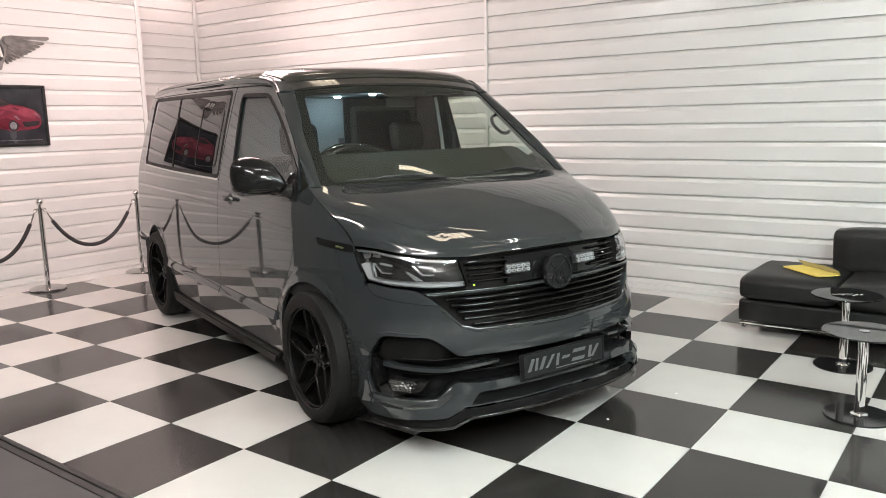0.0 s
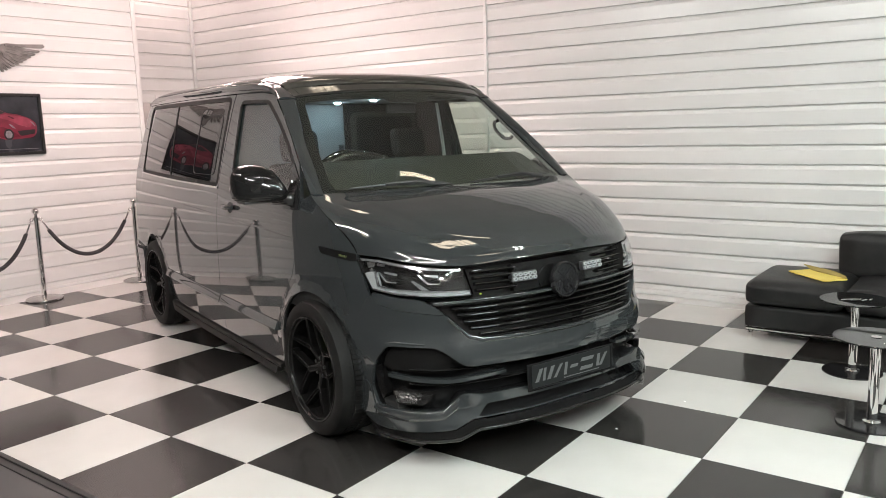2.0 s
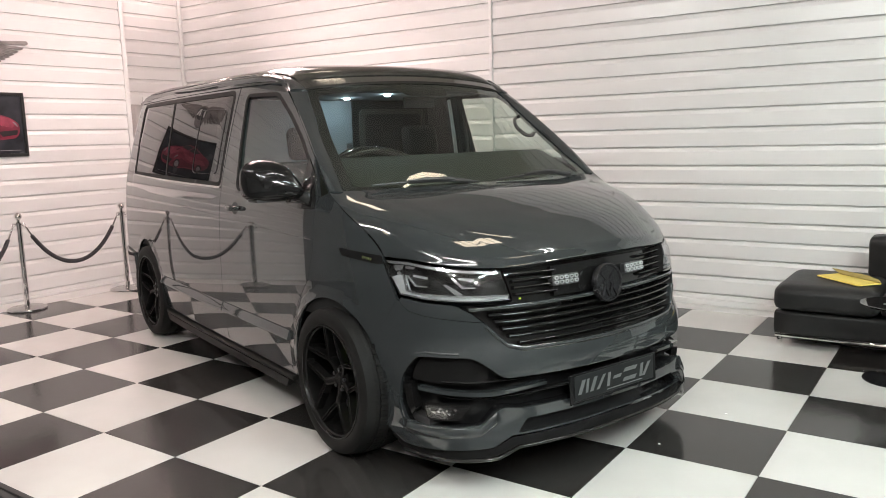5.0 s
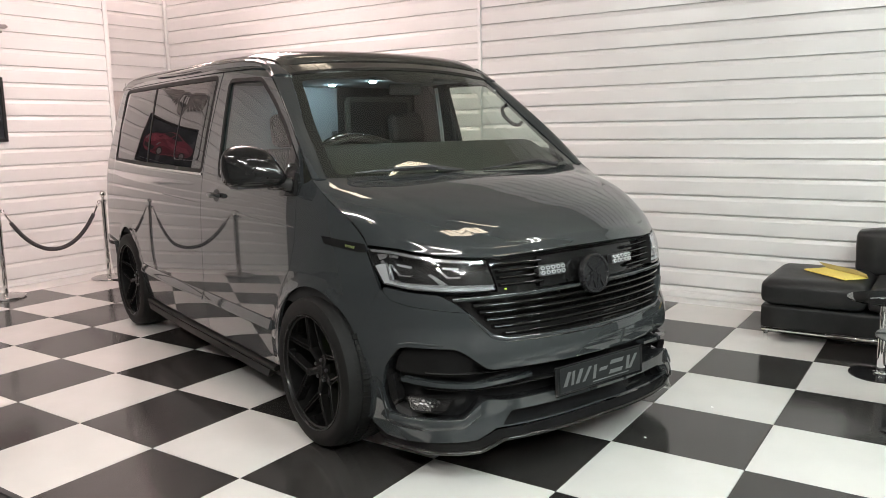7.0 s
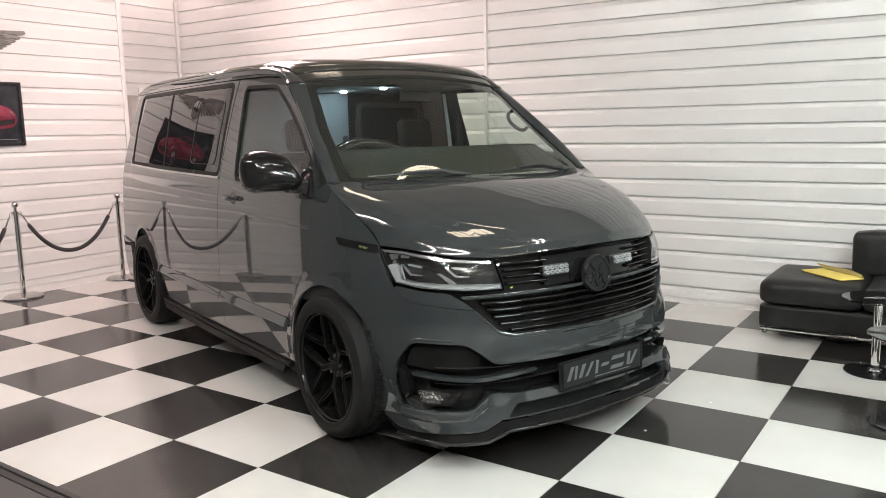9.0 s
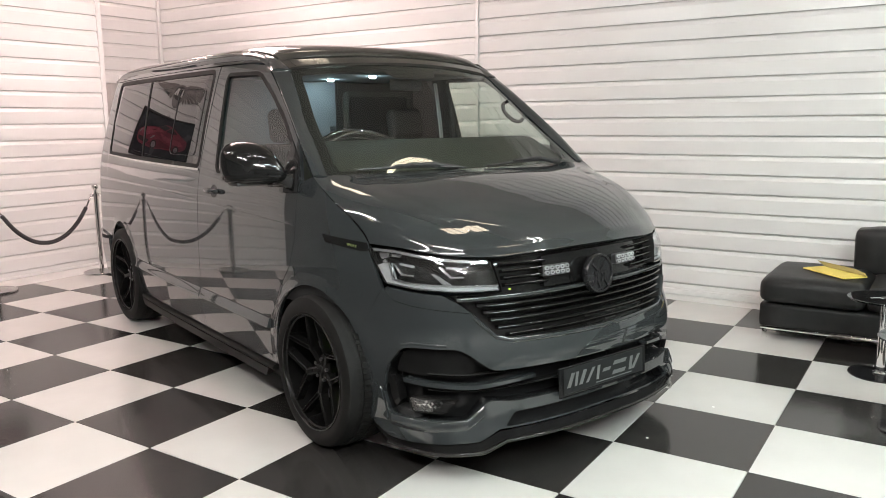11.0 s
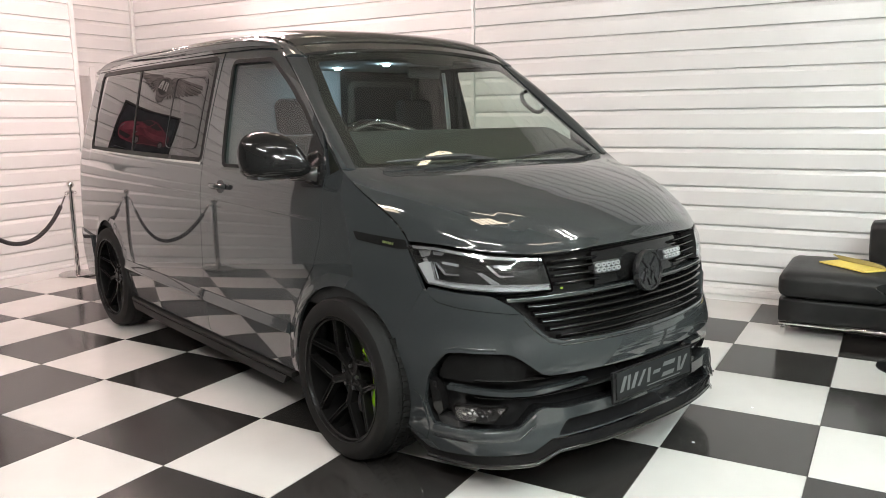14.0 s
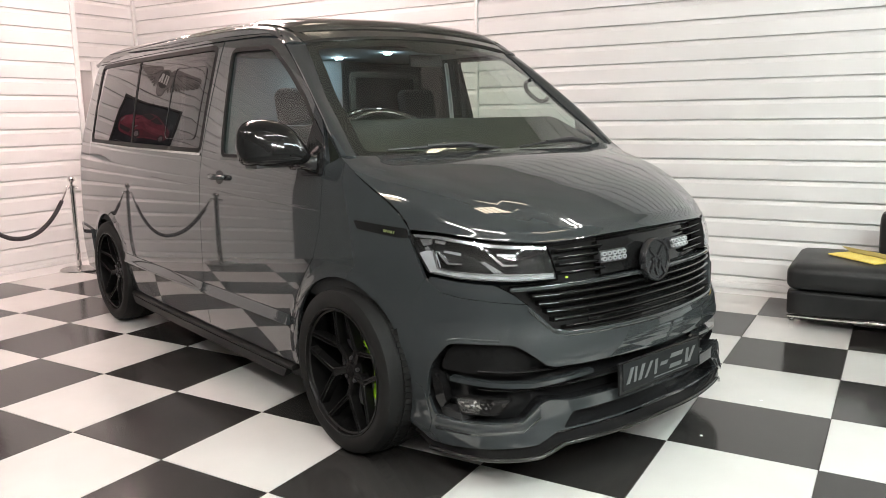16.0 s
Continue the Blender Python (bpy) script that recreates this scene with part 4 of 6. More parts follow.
def body_side(right):
    f = sided(right)
    win = rounded(SIDE_WIN, 0.05, 5)
    over = [(ARCH_R + 0.362 * math.cos(radians(a)), ARCH_Z + 0.395 * math.sin(radians(a))) for a in range(-14, 195, 6)]
    out = [(2.79, 0.29), (2.79, 1.2), (2.845, 1.805), (3.6, 1.812), (5.3, 1.815), (5.3, 0.3)] + over
    b = panel("body_side", van, f(out), M_PAINT, "long grey side with dark privacy windows", [f(win)], step=0.04)
    panel("window_seal", b, f(inset(win, -0.009)), M_SEAL, "black window seal", [f(inset(win, 0.016))], lift=0.002, thick=0.01)
    g0 = 1 if right else -1
    bead("crease", b, [(g0 * 2.797, 1.0515), (g0 * 3.5, 1.066)], 0.012, 0.0012, M_PAINT, 0.0, 0.004, "faint body crease")
    # fixed front pane, sliding pane, rear quarter pane
    cut_lo, cut_hi = (3.91, 1.25), (4.09, 1.792)
    a = [(2.835, 1.252), (2.91, 1.772), (cut_hi[0] - 0.008, 1.778), (cut_lo[0] - 0.008, 1.26)]
    c = [(cut_lo[0] + 0.008, 1.262), (cut_hi[0] + 0.008, 1.778), (5.035, 1.786), (4.885, 1.276)]
    panel("side_window", b, f(rounded(a, 0.04)), M_PRIVACY, "dark privacy window", lift=-0.004, thick=0)
    panel("quarter_window", b, f(rounded(c, 0.04)), M_PRIVACY, "dark rear quarter window", lift=-0.004, thick=0)
    panel("window_divider", b, f([(cut_lo[0] - 0.012, 1.25), (cut_hi[0] - 0.012, 1.79), (cut_hi[0] + 0.01, 1.79), (cut_lo[0] + 0.01, 1.25)]), M_SEAL, "black window divider", lift=0.0, thick=0.01)
    lip = rounded([(2.92, 1.3), (2.97, 1.69), (3.42, 1.7), (3.36, 1.3)], 0.05)
    panel("vent_frame", b, f(lip), M_PLASTIC, "slim outline of an opening vent", [f(inset(lip, 0.0014))], lift=0.0, thick=0.004)
    panel("waist_trim", b, f([(2.81, 1.218), (3.9, 1.228), (4.92, 1.246), (4.92, 1.257), (3.9, 1.24), (2.81, 1.231)]), M_STEEL, "pale strip under the windows", lift=0.004, thick=0.008)
    panel("moulding", b, f([(2.795, 0.478), (4.06, 0.478), (4.06, 0.53), (2.795, 0.53)]), M_PAINT, "raised rubbing strip", surf=mould, lift=0.0, thick=0.024)
    panel("rear_bumper_corner", b, f([(4.88, 0.28), (5.32, 0.28), (5.32, 0.62), (4.93, 0.6)]), M_PAINT, "rear bumper corner", lift=0.014, thick=0.03)
    return b


for right in (True, False):
    headlight(right)
    wing(right)
    door(right)
    body_side(right)
    f = sided(right)
    panel("roof_rail", van, f([(2.2, 1.795), (2.42, 1.808), (2.84, 1.813), (5.3, 1.822), (5.3, 1.872), (2.6, 1.862), (2.3, 1.845)]), M_PAINT, "grey gutter rail under the roof", lift=0.0, thick=0.02)
    sg = 1 if right else -1
    sill = panel("side_skirt", van, f([(1.9, 0.289), (4.03, 0.289), (4.03, 0.235), (1.9, 0.235)]), M_PLASTIC, "black side skirt with step", lift=-0.012, thick=0.04)
    bead("step_edge", sill, [(sg * 1.88, 0.262), (sg * 4.05, 0.262)], 0.026, 0.01, M_SEAL, 0.008, 0.05, "black step edge")
    panel("step_bar", sill, f([(1.93, 0.249), (4.04, 0.249), (4.03, 0.197), (1.98, 0.197)]), M_STEP, "black step strip", lift=0.02, thick=0.05)
    panel("inner_shell", van, f([(1.11, 0.98), (1.12, 0.62), (1.84, 0.66), (1.86, 0.2), (4.05, 0.2), (4.09, 0.7), (4.86, 0.7), (4.9, 0.25), (5.6, 0.25), (5.6, 1.2), (1.6, 1.18), (1.4, 1.17)]), M_DARK, "dark inner shell", lift=-0.024, thick=0)
    # wheel housings
    for c, x in ((ARCH_F, 0.0), (ARCH_R, AXLE_REAR)):
        bm = bmesh.new()
        y0, y1 = (-0.895, -0.5) if right else (0.5, 0.895)
        rows = []
        for a in range(-25, 206, 10):
            p = x - 0.02 + 0.40 * math.cos(radians(a)), ARCH_Z + 0.42 * math.sin(radians(a))
            yo = min(0.895, float(np.interp(-p[0], -GRID_X[:900], GRID_Y[:900])) - 0.05)
            rows.append([bm.verts.new((p[0], yy, p[1])) for yy in ((-yo, y1) if right else (y0, yo))])
        for r0, r1 in zip(rows, rows[1:]):
            bm.faces.new((r0[0], r0[1], r1[1], r1[0]))
        bm.faces.new([r[1 if right else 0] for r in rows])
        part("wheel_housing", bm, M_DARK, van, "black wheel housing")

# tail: one plain sheet across
panel("tailgate", van, [(5.31, 0.28), (LENGTH - 0.002, 0.28), (LENGTH - 0.002, 1.82), (5.31, 1.82)], M_PAINT, "grey tail", step=0.06)
panel("tailgate", van, flip([(5.31, 0.28), (LENGTH - 0.002, 0.28), (LENGTH - 0.002, 1.82), (5.31, 1.82)]), M_PAINT, "grey tail", step=0.06)

# ---- van: bonnet, windscreen, pillars, roof ----
bon_front = curve3([at(-s, z) for s, z in ((1.075, 0.983), (0.955, 0.978), (0.755, 0.954), (0.545, 0.94), (0.25, 0.949), (0, 0.951))] + [at(s, z) for s, z in ((0.25, 0.949), (0.545, 0.94), (0.755, 0.954), (0.955, 0.978), (1.075, 0.983))])
bon_rear = curve3(mirrored([at(-1.465, 1.252), (-0.105, 0.78, 1.252), (-0.05, 0.5, 1.252), (-0.012, 0.25, 1.254), (0.0, 0, 1.255)]))


def bon_side(sg):
    return curve3([at(sg * s, z + 0.001) for s, z in WING_TOP])


def bon_bulge(u, v):
    """Crown, and a middle raised between two creases that run towards the grille."""
    w = np.clip(v, 0, 1)
    e = np.abs(2 * u - 1)
    c = 0.36 * w * (1 - w) ** 1.8 * np.clip(1 - e ** 9, 0, 1) * (0.2 + 0.8 * e ** 2) + 0.17 * w * w * (1 - w) * (1 - e * e)
    ridge = 0.27 - 0.19 * w
    fade = (1 - w) * np.clip(w / 0.05, 0, 1)
    r = sum(0.0095 * fade * (1 - np.exp(-np.clip(d - ridge, 0, 1) / 0.05)) for d in (u, 1 - u))
    z = c + r
    return np.stack([0.35 * z, 0 * z, z], 1)


bon_surf = coons(bon_front, bon_rear, bon_side(-1), bon_side(1), bon_bulge)
panel("bonnet", van, [(0.0003, 0.001), (0.9997, 0.001), (0.9997, 0.998), (0.0003, 0.998)], M_PAINT, "dark grey bonnet", surf=bon_surf, step=0.016, thick=0.008)
panel("bonnet_edge", van, both([(0, 0.95), (0.3, 0.95), (0.545, 0.941), (0.545, 0.934), (0.3, 0.941), (0, 0.943)]), M_BLACK, "black seam under the bonnet", lift=-0.03, thick=0.02)

SCREEN_SIDE = [(-0.1, 0.826, 1.246), (-0.28, 0.785, 1.385), (-0.43, 0.755, 1.503), (-0.58, 0.712, 1.632), (-0.735, 0.672, 1.765)]
scr_low = curve3(mirrored([(-0.1, 0.826, 1.246), (-0.04, 0.5, 1.236), (0.0, 0.25, 1.232), (0.012, 0, 1.23)]))
scr_top = curve3(mirrored([(-0.735, 0.672, 1.765), (-0.69, 0.45, 1.785), (-0.66, 0.22, 1.797), (-0.65, 0, 1.8)]))
scr_l, scr_r = curve3(SCREEN_SIDE), curve3([(x, -y, z) for x, y, z in SCREEN_SIDE])


def scr_bulge(u, v):
    z = 0.018 * np.sin(np.pi * np.clip(v, 0, 1)) * np.sin(np.pi * np.clip(u, 0, 1))
    return np.stack([z, 0 * z, z], 1)


scr_surf = coons(scr_low, scr_top, scr_l, scr_r, scr_bulge)
screen = panel("windscreen", van, rounded([(0.0, 0.0), (1, 0), (1, 1), (0, 1)], 0.05), M_SCREEN, "clear raked windscreen", surf=scr_surf, step=0.05, lift=-0.004, thick=0)
fr = rounded([(0.0, 0.0), (1, 0), (1, 1), (0, 1)], 0.02)
frit = rounded([(0.03, 0.045), (0.97, 0.045), (0.965, 0.93), (0.62, 0.93), (0.6, 0.86), (0.4, 0.86), (0.38, 0.93), (0.035, 0.93)], 0.03)
panel("screen_border", screen, fr, M_BLACK, "black printed border of the windscreen", [frit], surf=scr_surf, step=0.04, lift=-0.006, thick=0)
for right in (True, False):
    sg = 1 if right else -1
    outer = curve3([at(sg * s, z) for s, z in PILLAR_OUT])
    innr = curve3([(x, -sg * (y + 0.004), z) for x, y, z in SCREEN_SIDE])

    def pil(p, a=outer, b=innr, sgn=sg):
        p = np.asarray(p, float)
        u, v = p[:, 0], p[:, 1]
        m = (1 - v)[:, None] * a(u) + v[:, None] * b(u)
        k = 0.006 * np.sin(np.pi * np.clip(v, 0, 1))
        return m + np.stack([0.7 * k, -sgn * 0.7 * k, 0.5 * k], 1)

    panel("windscreen_pillar", van, [(0, 0), (1, 0), (1, 1), (0, 1)], M_PAINT, "grey windscreen pillar", surf=pil, step=0.06, thick=0.02)

RAIL = [(-0.738, 0.674, 1.768), (-0.85, 0.7, 1.825), (-1.02, 0.72, 1.858), (-1.36, 0.738, 1.87), (-2.35, 0.74, 1.876), (-3.35, 0.718, 1.874), (-3.82, 0.67, 1.845)]
rail_l = curve3(RAIL)


def roof_surf(p):
    """A nearly flat cap with rolled edges, sloping down to the windscreen."""
    p = np.asarray(p, float)
    u, v = p[:, 0], 2 * p[:, 1] - 1
    e = rail_l(u)
    fade = np.clip((-0.738 - e[:, 0]) / 0.4, 0, 1)
    fade = fade * fade * (3 - 2 * fade)
    tail = np.clip((e[:, 0] + 3.9) / 0.3, 0, 1)
    h = (0.004 + 0.04 * fade) * np.clip(1 - np.abs(v) ** 7, 0, 1) ** 0.5 * (0.3 + 0.7 * tail)
    x = e[:, 0] + 0.088 * (1 - v * v) * np.clip(1 - (-0.738 - e[:, 0]) / 0.6, 0, 1)
    return np.stack([x, e[:, 1] * v, e[:, 2] + h + (0.035 - 0.02 * fade) * (1 - v * v)], 1)


panel("roof", van, [(0, 0.0), (1, 0.0), (1, 1.0), (0, 1.0)], M_ROOF, "black pop-top roof", surf=roof_surf, step=0.02, thick=0.03, toward=np.array((-2, 0, 0.5)))
RAIL_U = np.linspace(0, 1, 400)
RAIL_X = rail_l(RAIL_U)[:, 0]


def rail_u(x):
    """Where along the roof rail a point lies, from its place along the van."""
    return float(np.interp(-x, -RAIL_X, RAIL_U))


# front header over the windscreen, and the overhanging lip of the roof cap
panel("roof_header", van, [(0.0005, 0.03), (rail_u(-0.81), 0.03), (rail_u(-0.81), 0.97), (0.0005, 0.97)], M_ROOF, "dark grey header over the windscreen", surf=roof_surf, step=0.008, lift=0.0025, thick=0.004, toward=np.array((-2, 0, 0.5)))
LIP = ((-1.12, 0.001), (-1.02, 0.01), (-0.93, 0.018), (-0.87, 0.022), (-0.835, 0.0215), (-0.815, 0.018), (-0.804, 0.012), (-0.803, 0.006), (-0.81, 0.001), (-0.83, -0.003))
bm = bmesh.new()
rows = []
for k in range(61):
    v = -0.985 + 1.97 * k / 60
    fade = max(0.02, 1 - abs(v) ** 14)
    pts = roof_surf([(rail_u(x), (v + 1) / 2) for x, _ in LIP])
    rows.append([bm.verts.new((q[0], q[1], q[2] + h * fade)) for q, (_, h) in zip(pts, LIP)])
for r0, r1 in zip(rows, rows[1:]):
    for i in range(len(LIP) - 1):
        bm.faces.new((r0[i], r0[i + 1], r1[i + 1], r1[i]))
bmesh.ops.recalc_face_normals(bm, faces=bm.faces)
part("roof_lip", bm, M_ROOF, van, "overhanging front lip of the roof cap", True)
for sg in (1, -1):
    pts = [(x, sg * (y + 0.008), z + 0.004) for x, y, z in RAIL[2:6]]
    part("gutter", tube(pts, [0.003, 0.006, 0.006, 0.003], 8), M_PLASTIC, van, "black roof gutter strip", True)


# rounded corner between pillar, roof and side rail
CAP_LOW = [(2.14, 1.75), (2.3, 1.806), (2.5, 1.822), (2.8, 1.83), (3.3, 1.832), (5.25, 1.84)]
for sg in (1, -1):
    low = curve3([at(sg * s, z) for s, z in CAP_LOW])
    high = curve3([(x, -sg * y, z) for x, y, z in ((-0.72, 0.668, 1.752), *RAIL[1:6])])

    def cap(p, a=low, b=high, sgn=sg):
        p = np.asarray(p, float)
        u, v = p[:, 0], p[:, 1]
        k = 0.016 * np.sin(np.pi * np.clip(v, 0, 1))
        return (1 - v)[:, None] * a(u) + v[:, None] * b(u) + np.stack([0.4 * k * np.clip(1 - 6 * u, 0, 1), -sgn * 0.8 * k, 0.6 * k], 1)

    panel("roof_shoulder", van, [(0, 0), (1, 0), (1, 1), (0, 1)], M_PAINT, "grey rounded roof shoulder", surf=cap, step=0.025, lift=0.003, thick=0.01)

part("rear_spoiler", box(-3.98, -3.78, -0.64, 0.64, 1.822, 1.848, 0.01), M_ROOF, van, "black spoiler lip over the tail")

# ---- van: mirrors ----
MIRROR = [(0.128, -0.08), (0.14, -0.01), (0.13, 0.055), (0.1, 0.088), (0.05, 0.1), (-0.02, 0.092), (-0.065, 0.065), (-0.1, 0.005), (-0.135, -0.07), (-0.12, -0.093), (0.0, -0.1), (0.1, -0.096)]
mirror_line = resample(rounded(MIRROR, 0.03), 0.01)
mirror_line.sort(key=lambda p: math.atan2(p[1], p[0]))
MIRROR_TH, MIRROR_R = [math.atan2(z, y) for y, z in mirror_line], [math.hypot(y, z) for y, z in mirror_line]
for right in (True, False):
    sg = -1 if right else 1
    MX, MZ = (-0.38, 1.308) if right else (-0.62, 1.235)
    bm = bmesh.new()
    bmesh.ops.create_uvsphere(bm, u_segments=40, v_segments=24, radius=1)
    for v in bm.verts:
        x, y, z = v.co
        rho, th = math.hypot(y, z), math.atan2(z, y)
        reach = float(np.interp(th, MIRROR_TH, MIRROR_R, period=2 * math.pi))
        f = rho ** 0.72 if rho > 0 else 0.0
        oy, oz = reach * math.cos(th) * f, reach * math.sin(th) * f
        depth = abs(x) ** 0.75 * (0.1 if x > 0 else 0.035)
        v.co = Vector((MX + math.copysign(depth, x) - 0.4 * max(-0.1, oy) - 0.25 * oz * (x > 0), sg * (1.062 + oy), MZ + oz))
    bmesh.ops.recalc_face_normals(bm, faces=bm.faces)
    mir = part("door_mirror", bm, M_GRILLE, van, "gloss black door mirror", True)
    part("mirror_stalk", tube([(MX + 0.04, sg * 1.0, MZ - 0.08), (MX + 0.09, sg * 0.955, MZ - 0.086), (MX + 0.13, sg * 0.92, MZ - 0.09)], [0.035, 0.03, 0.045], 14), M_BLACK, mir, "black mirror arm", True)
    part("mirror_lower", box(MX - 0.07, MX + 0.04, min(sg * 0.97, sg * 1.16), max(sg * 0.97, sg * 1.16), MZ - 0.105, MZ - 0.086, 0.008), M_PLASTIC, mir, "black lower mirror cap")
    part("mirror_glass", box(MX - 0.062, MX - 0.058, min(sg * 0.975, sg * 1.15), max(sg * 0.975, sg * 1.15), MZ - 0.073, MZ + 0.062, 0.002), M_CHROME, mir, "mirror glass")


# ---- van: wheels ----
def wheel_parts(w):
    """A wheel about the y axis, its face to -y."""
    face = pose(0, 0, 0, 90, 0, 0)
    prof = [(0.255, 0.104), (0.27, 0.118), (0.31, 0.127), (0.343, 0.112), (0.351, 0.09), (0.352, 0.05), (0.352, -0.05), (0.35, -0.09), (0.343, -0.112), (0.32, -0.12), (0.285, -0.105)]
    bm = lathe(prof, 72, face)
    tyre = part("tyre", bm, M_TYRE, w, "black low-profile tyre", 40)
    bm = bmesh.new()
    for k in range(88):
        a = 2 * math.pi * k / 88
        for y0, y1, tw in ((0.062, 0.112, 0.5), (0.012, 0.052, -0.35), (-0.052, -0.012, 0.35), (-0.112, -0.062, -0.5)):
            r = 0.3575 if abs(y0) < 0.06 and abs(y1) < 0.06 else 0.3515
            m = pose(0, 0, 0, 90, 0, 0) @ Matrix.Rotation(a, 4, "Z") @ Matrix.Translation((r, 0, (y0 + y1) / 2)) @ Matrix.Rotation(tw * 0.5, 4, "X")
            q = [(-0.004, -0.0118), (0.0025, -0.0112), (0.0025, 0.0112), (-0.004, 0.0118)]
            hgt = (y1 - y0) / 2
            lo = [bm.verts.new(m @ Vector((x, y, -hgt))) for x, y in q]
            hi = [bm.verts.new(m @ Vector((x - (0.014 if abs(y1) > 0.1 and y1 > 0 else 0), y, hgt))) for x, y in q]
            for i in range(4):
                bm.faces.new((lo[i], lo[(i + 1) % 4], hi[(i + 1) % 4], hi[i]))
            bm.faces.new(hi)
            bm.faces.new(lo[::-1])
    part("tread", bm, M_TYRE, tyre, "tread blocks", False)
    rim = part("rim", lathe([(0.276, 0.114), (0.273, 0.122), (0.266, 0.122), (0.262, 0.112), (0.258, 0.09), (0.256, 0.03), (0.254, -0.08), (0.268, -0.105), (0.255, -0.09), (0.25, 0.0)], 64, face), M_RIM, w, "black multi-spoke alloy wheel", 40)
    hub = [(0, 0.07), (0.028, 0.07), (0.032, 0.064), (0.05, 0.062), (0.066, 0.05), (0.07, 0.03), (0.07, 0.0), (0, 0.0)]
    part("hub", lathe(hub, 40, face), M_RIM, rim, "black hub", 40)
    for k in range(5):
        m = face @ Matrix.Rotation(2 * math.pi * k / 5 + 0.2, 4, "Z") @ Matrix.Translation((0.05, 0, 0.062))
        part("wheel_bolt", lathe([(0, 0.006), (0.008, 0.006), (0.009, 0.0), (0.009, -0.01)], 8, m), M_RIM_EDGE, rim)
    for k in range(5):
        a0 = 2 * math.pi * k / 5 + math.pi / 2
        for sgn in (-1, 1):  # arms run in near-parallel pairs from a node on either side to the rim
            p0, p1 = Vector((0.088, sgn * 0.064)), Vector((0.262, sgn * 0.04))
            d = (p1 - p0).normalized()
            n = Vector((-d.y, d.x))
            bm = bmesh.new()
            rows = []
            for t in range(9):
                q = t / 8
                c = p0 + (p1 - p0) * q
                wid = 0.0125 - 0.002 * q
                top = 0.078 + 0.032 * q ** 0.8
                prof = [(-wid * 1.25, top - 0.04), (-wid, top - 0.003), (-wid * 0.8, top), (-wid * 0.45, top - 0.001), (-wid * 0.3, top - 0.012), (wid * 0.3, top - 0.012), (wid * 0.45, top - 0.001), (wid * 0.8, top), (wid, top - 0.003), (wid * 1.25, top - 0.04)]
                m = face @ Matrix.Rotation(a0, 4, "Z")
                rows.append([bm.verts.new(m @ Vector((c.x + n.x * o, c.y + n.y * o, h))) for o, h in prof])
            for r0, r1 in zip(rows, rows[1:]):
                for i in range(10):
                    bm.faces.new((r0[i], r0[(i + 1) % 10], r1[(i + 1) % 10], r1[i]))
            bm.faces.new(rows[-1])
            bm.faces.new(rows[0][::-1])
            bmesh.ops.recalc_face_normals(bm, faces=bm.faces)
            part("spoke", bm, M_RIM, rim, "", 30)
        m = face @ Matrix.Rotation(a0 + math.pi / 5, 4, "Z")
        bm = bmesh.new()
        rows = []
        for r, wid, top in ((0.03, 0.02, 0.066), (0.07, 0.0165, 0.071), (0.1, 0.0175, 0.08), (0.116, 0.02, 0.082), (0.126, 0.012, 0.076)):
            rows.append([bm.verts.new(m @ Vector((r, o, h))) for o, h in ((-wid * 1.2, top - 0.04), (-wid, top - 0.006), (-wid * 0.5, top), (wid * 0.5, top), (wid, top - 0.006), (wid * 1.2, top - 0.04))])
        for r0, r1 in zip(rows, rows[1:]):
            for i in range(6):
                bm.faces.new((r0[i], r0[(i + 1) % 6], r1[(i + 1) % 6], r1[i]))
        bm.faces.new(rows[-1])
        bm.faces.new(rows[0][::-1])
        bmesh.ops.recalc_face_normals(bm, faces=bm.faces)
        part("hub_spoke", bm, M_RIM, rim, "", 30)
    part("brake_disc", lathe([(0.08, -0.02), (0.195, -0.02), (0.195, -0.045), (0.08, -0.045), (0.08, -0.02)], 48, face), M_DISC, w, "steel brake disc", 40)
    bm = bmesh.new()
    arc = []
    for k in range(13):
        a = radians(-32 + 92 * k / 12)
        arc.append(a)
    rows = []
    for a in arc:
        rows.append([bm.verts.new(face @ Vector((r * math.cos(a), r * math.sin(a), h))) for r, h in ((0.14, 0.02), (0.15, 0.046), (0.22, 0.05), (0.236, 0.034), (0.236, -0.05), (0.14, -0.05))])
    for r0, r1 in zip(rows, rows[1:]):
        for i in range(6):
            bm.faces.new((r0[i], r0[(i + 1) % 6], r1[(i + 1) % 6], r1[i]))
    bm.faces.new(rows[-1])
    bm.faces.new(rows[0][::-1])
    bmesh.ops.recalc_face_normals(bm, faces=bm.faces)
    part("brake_caliper", bm, M_LIME, w, "lime green brake caliper", 30)


def wheel_at(x, right):
    """The wheel is a part of the van; its tyre, rim and brake are sub-parts."""
    w = new("wheel")
    w.parent = van
    off = 0.852 if x > -1 else 0.835
    w.matrix_basis = pose(x, -off if right else off, 0.36, 0, 0, 0 if right else 180)
    return w


FRONT_WHEEL_X = -0.072
for x in (FRONT_WHEEL_X, AXLE_REAR):
    for right in (True, False):
        wheel_parts(wheel_at(x, right))

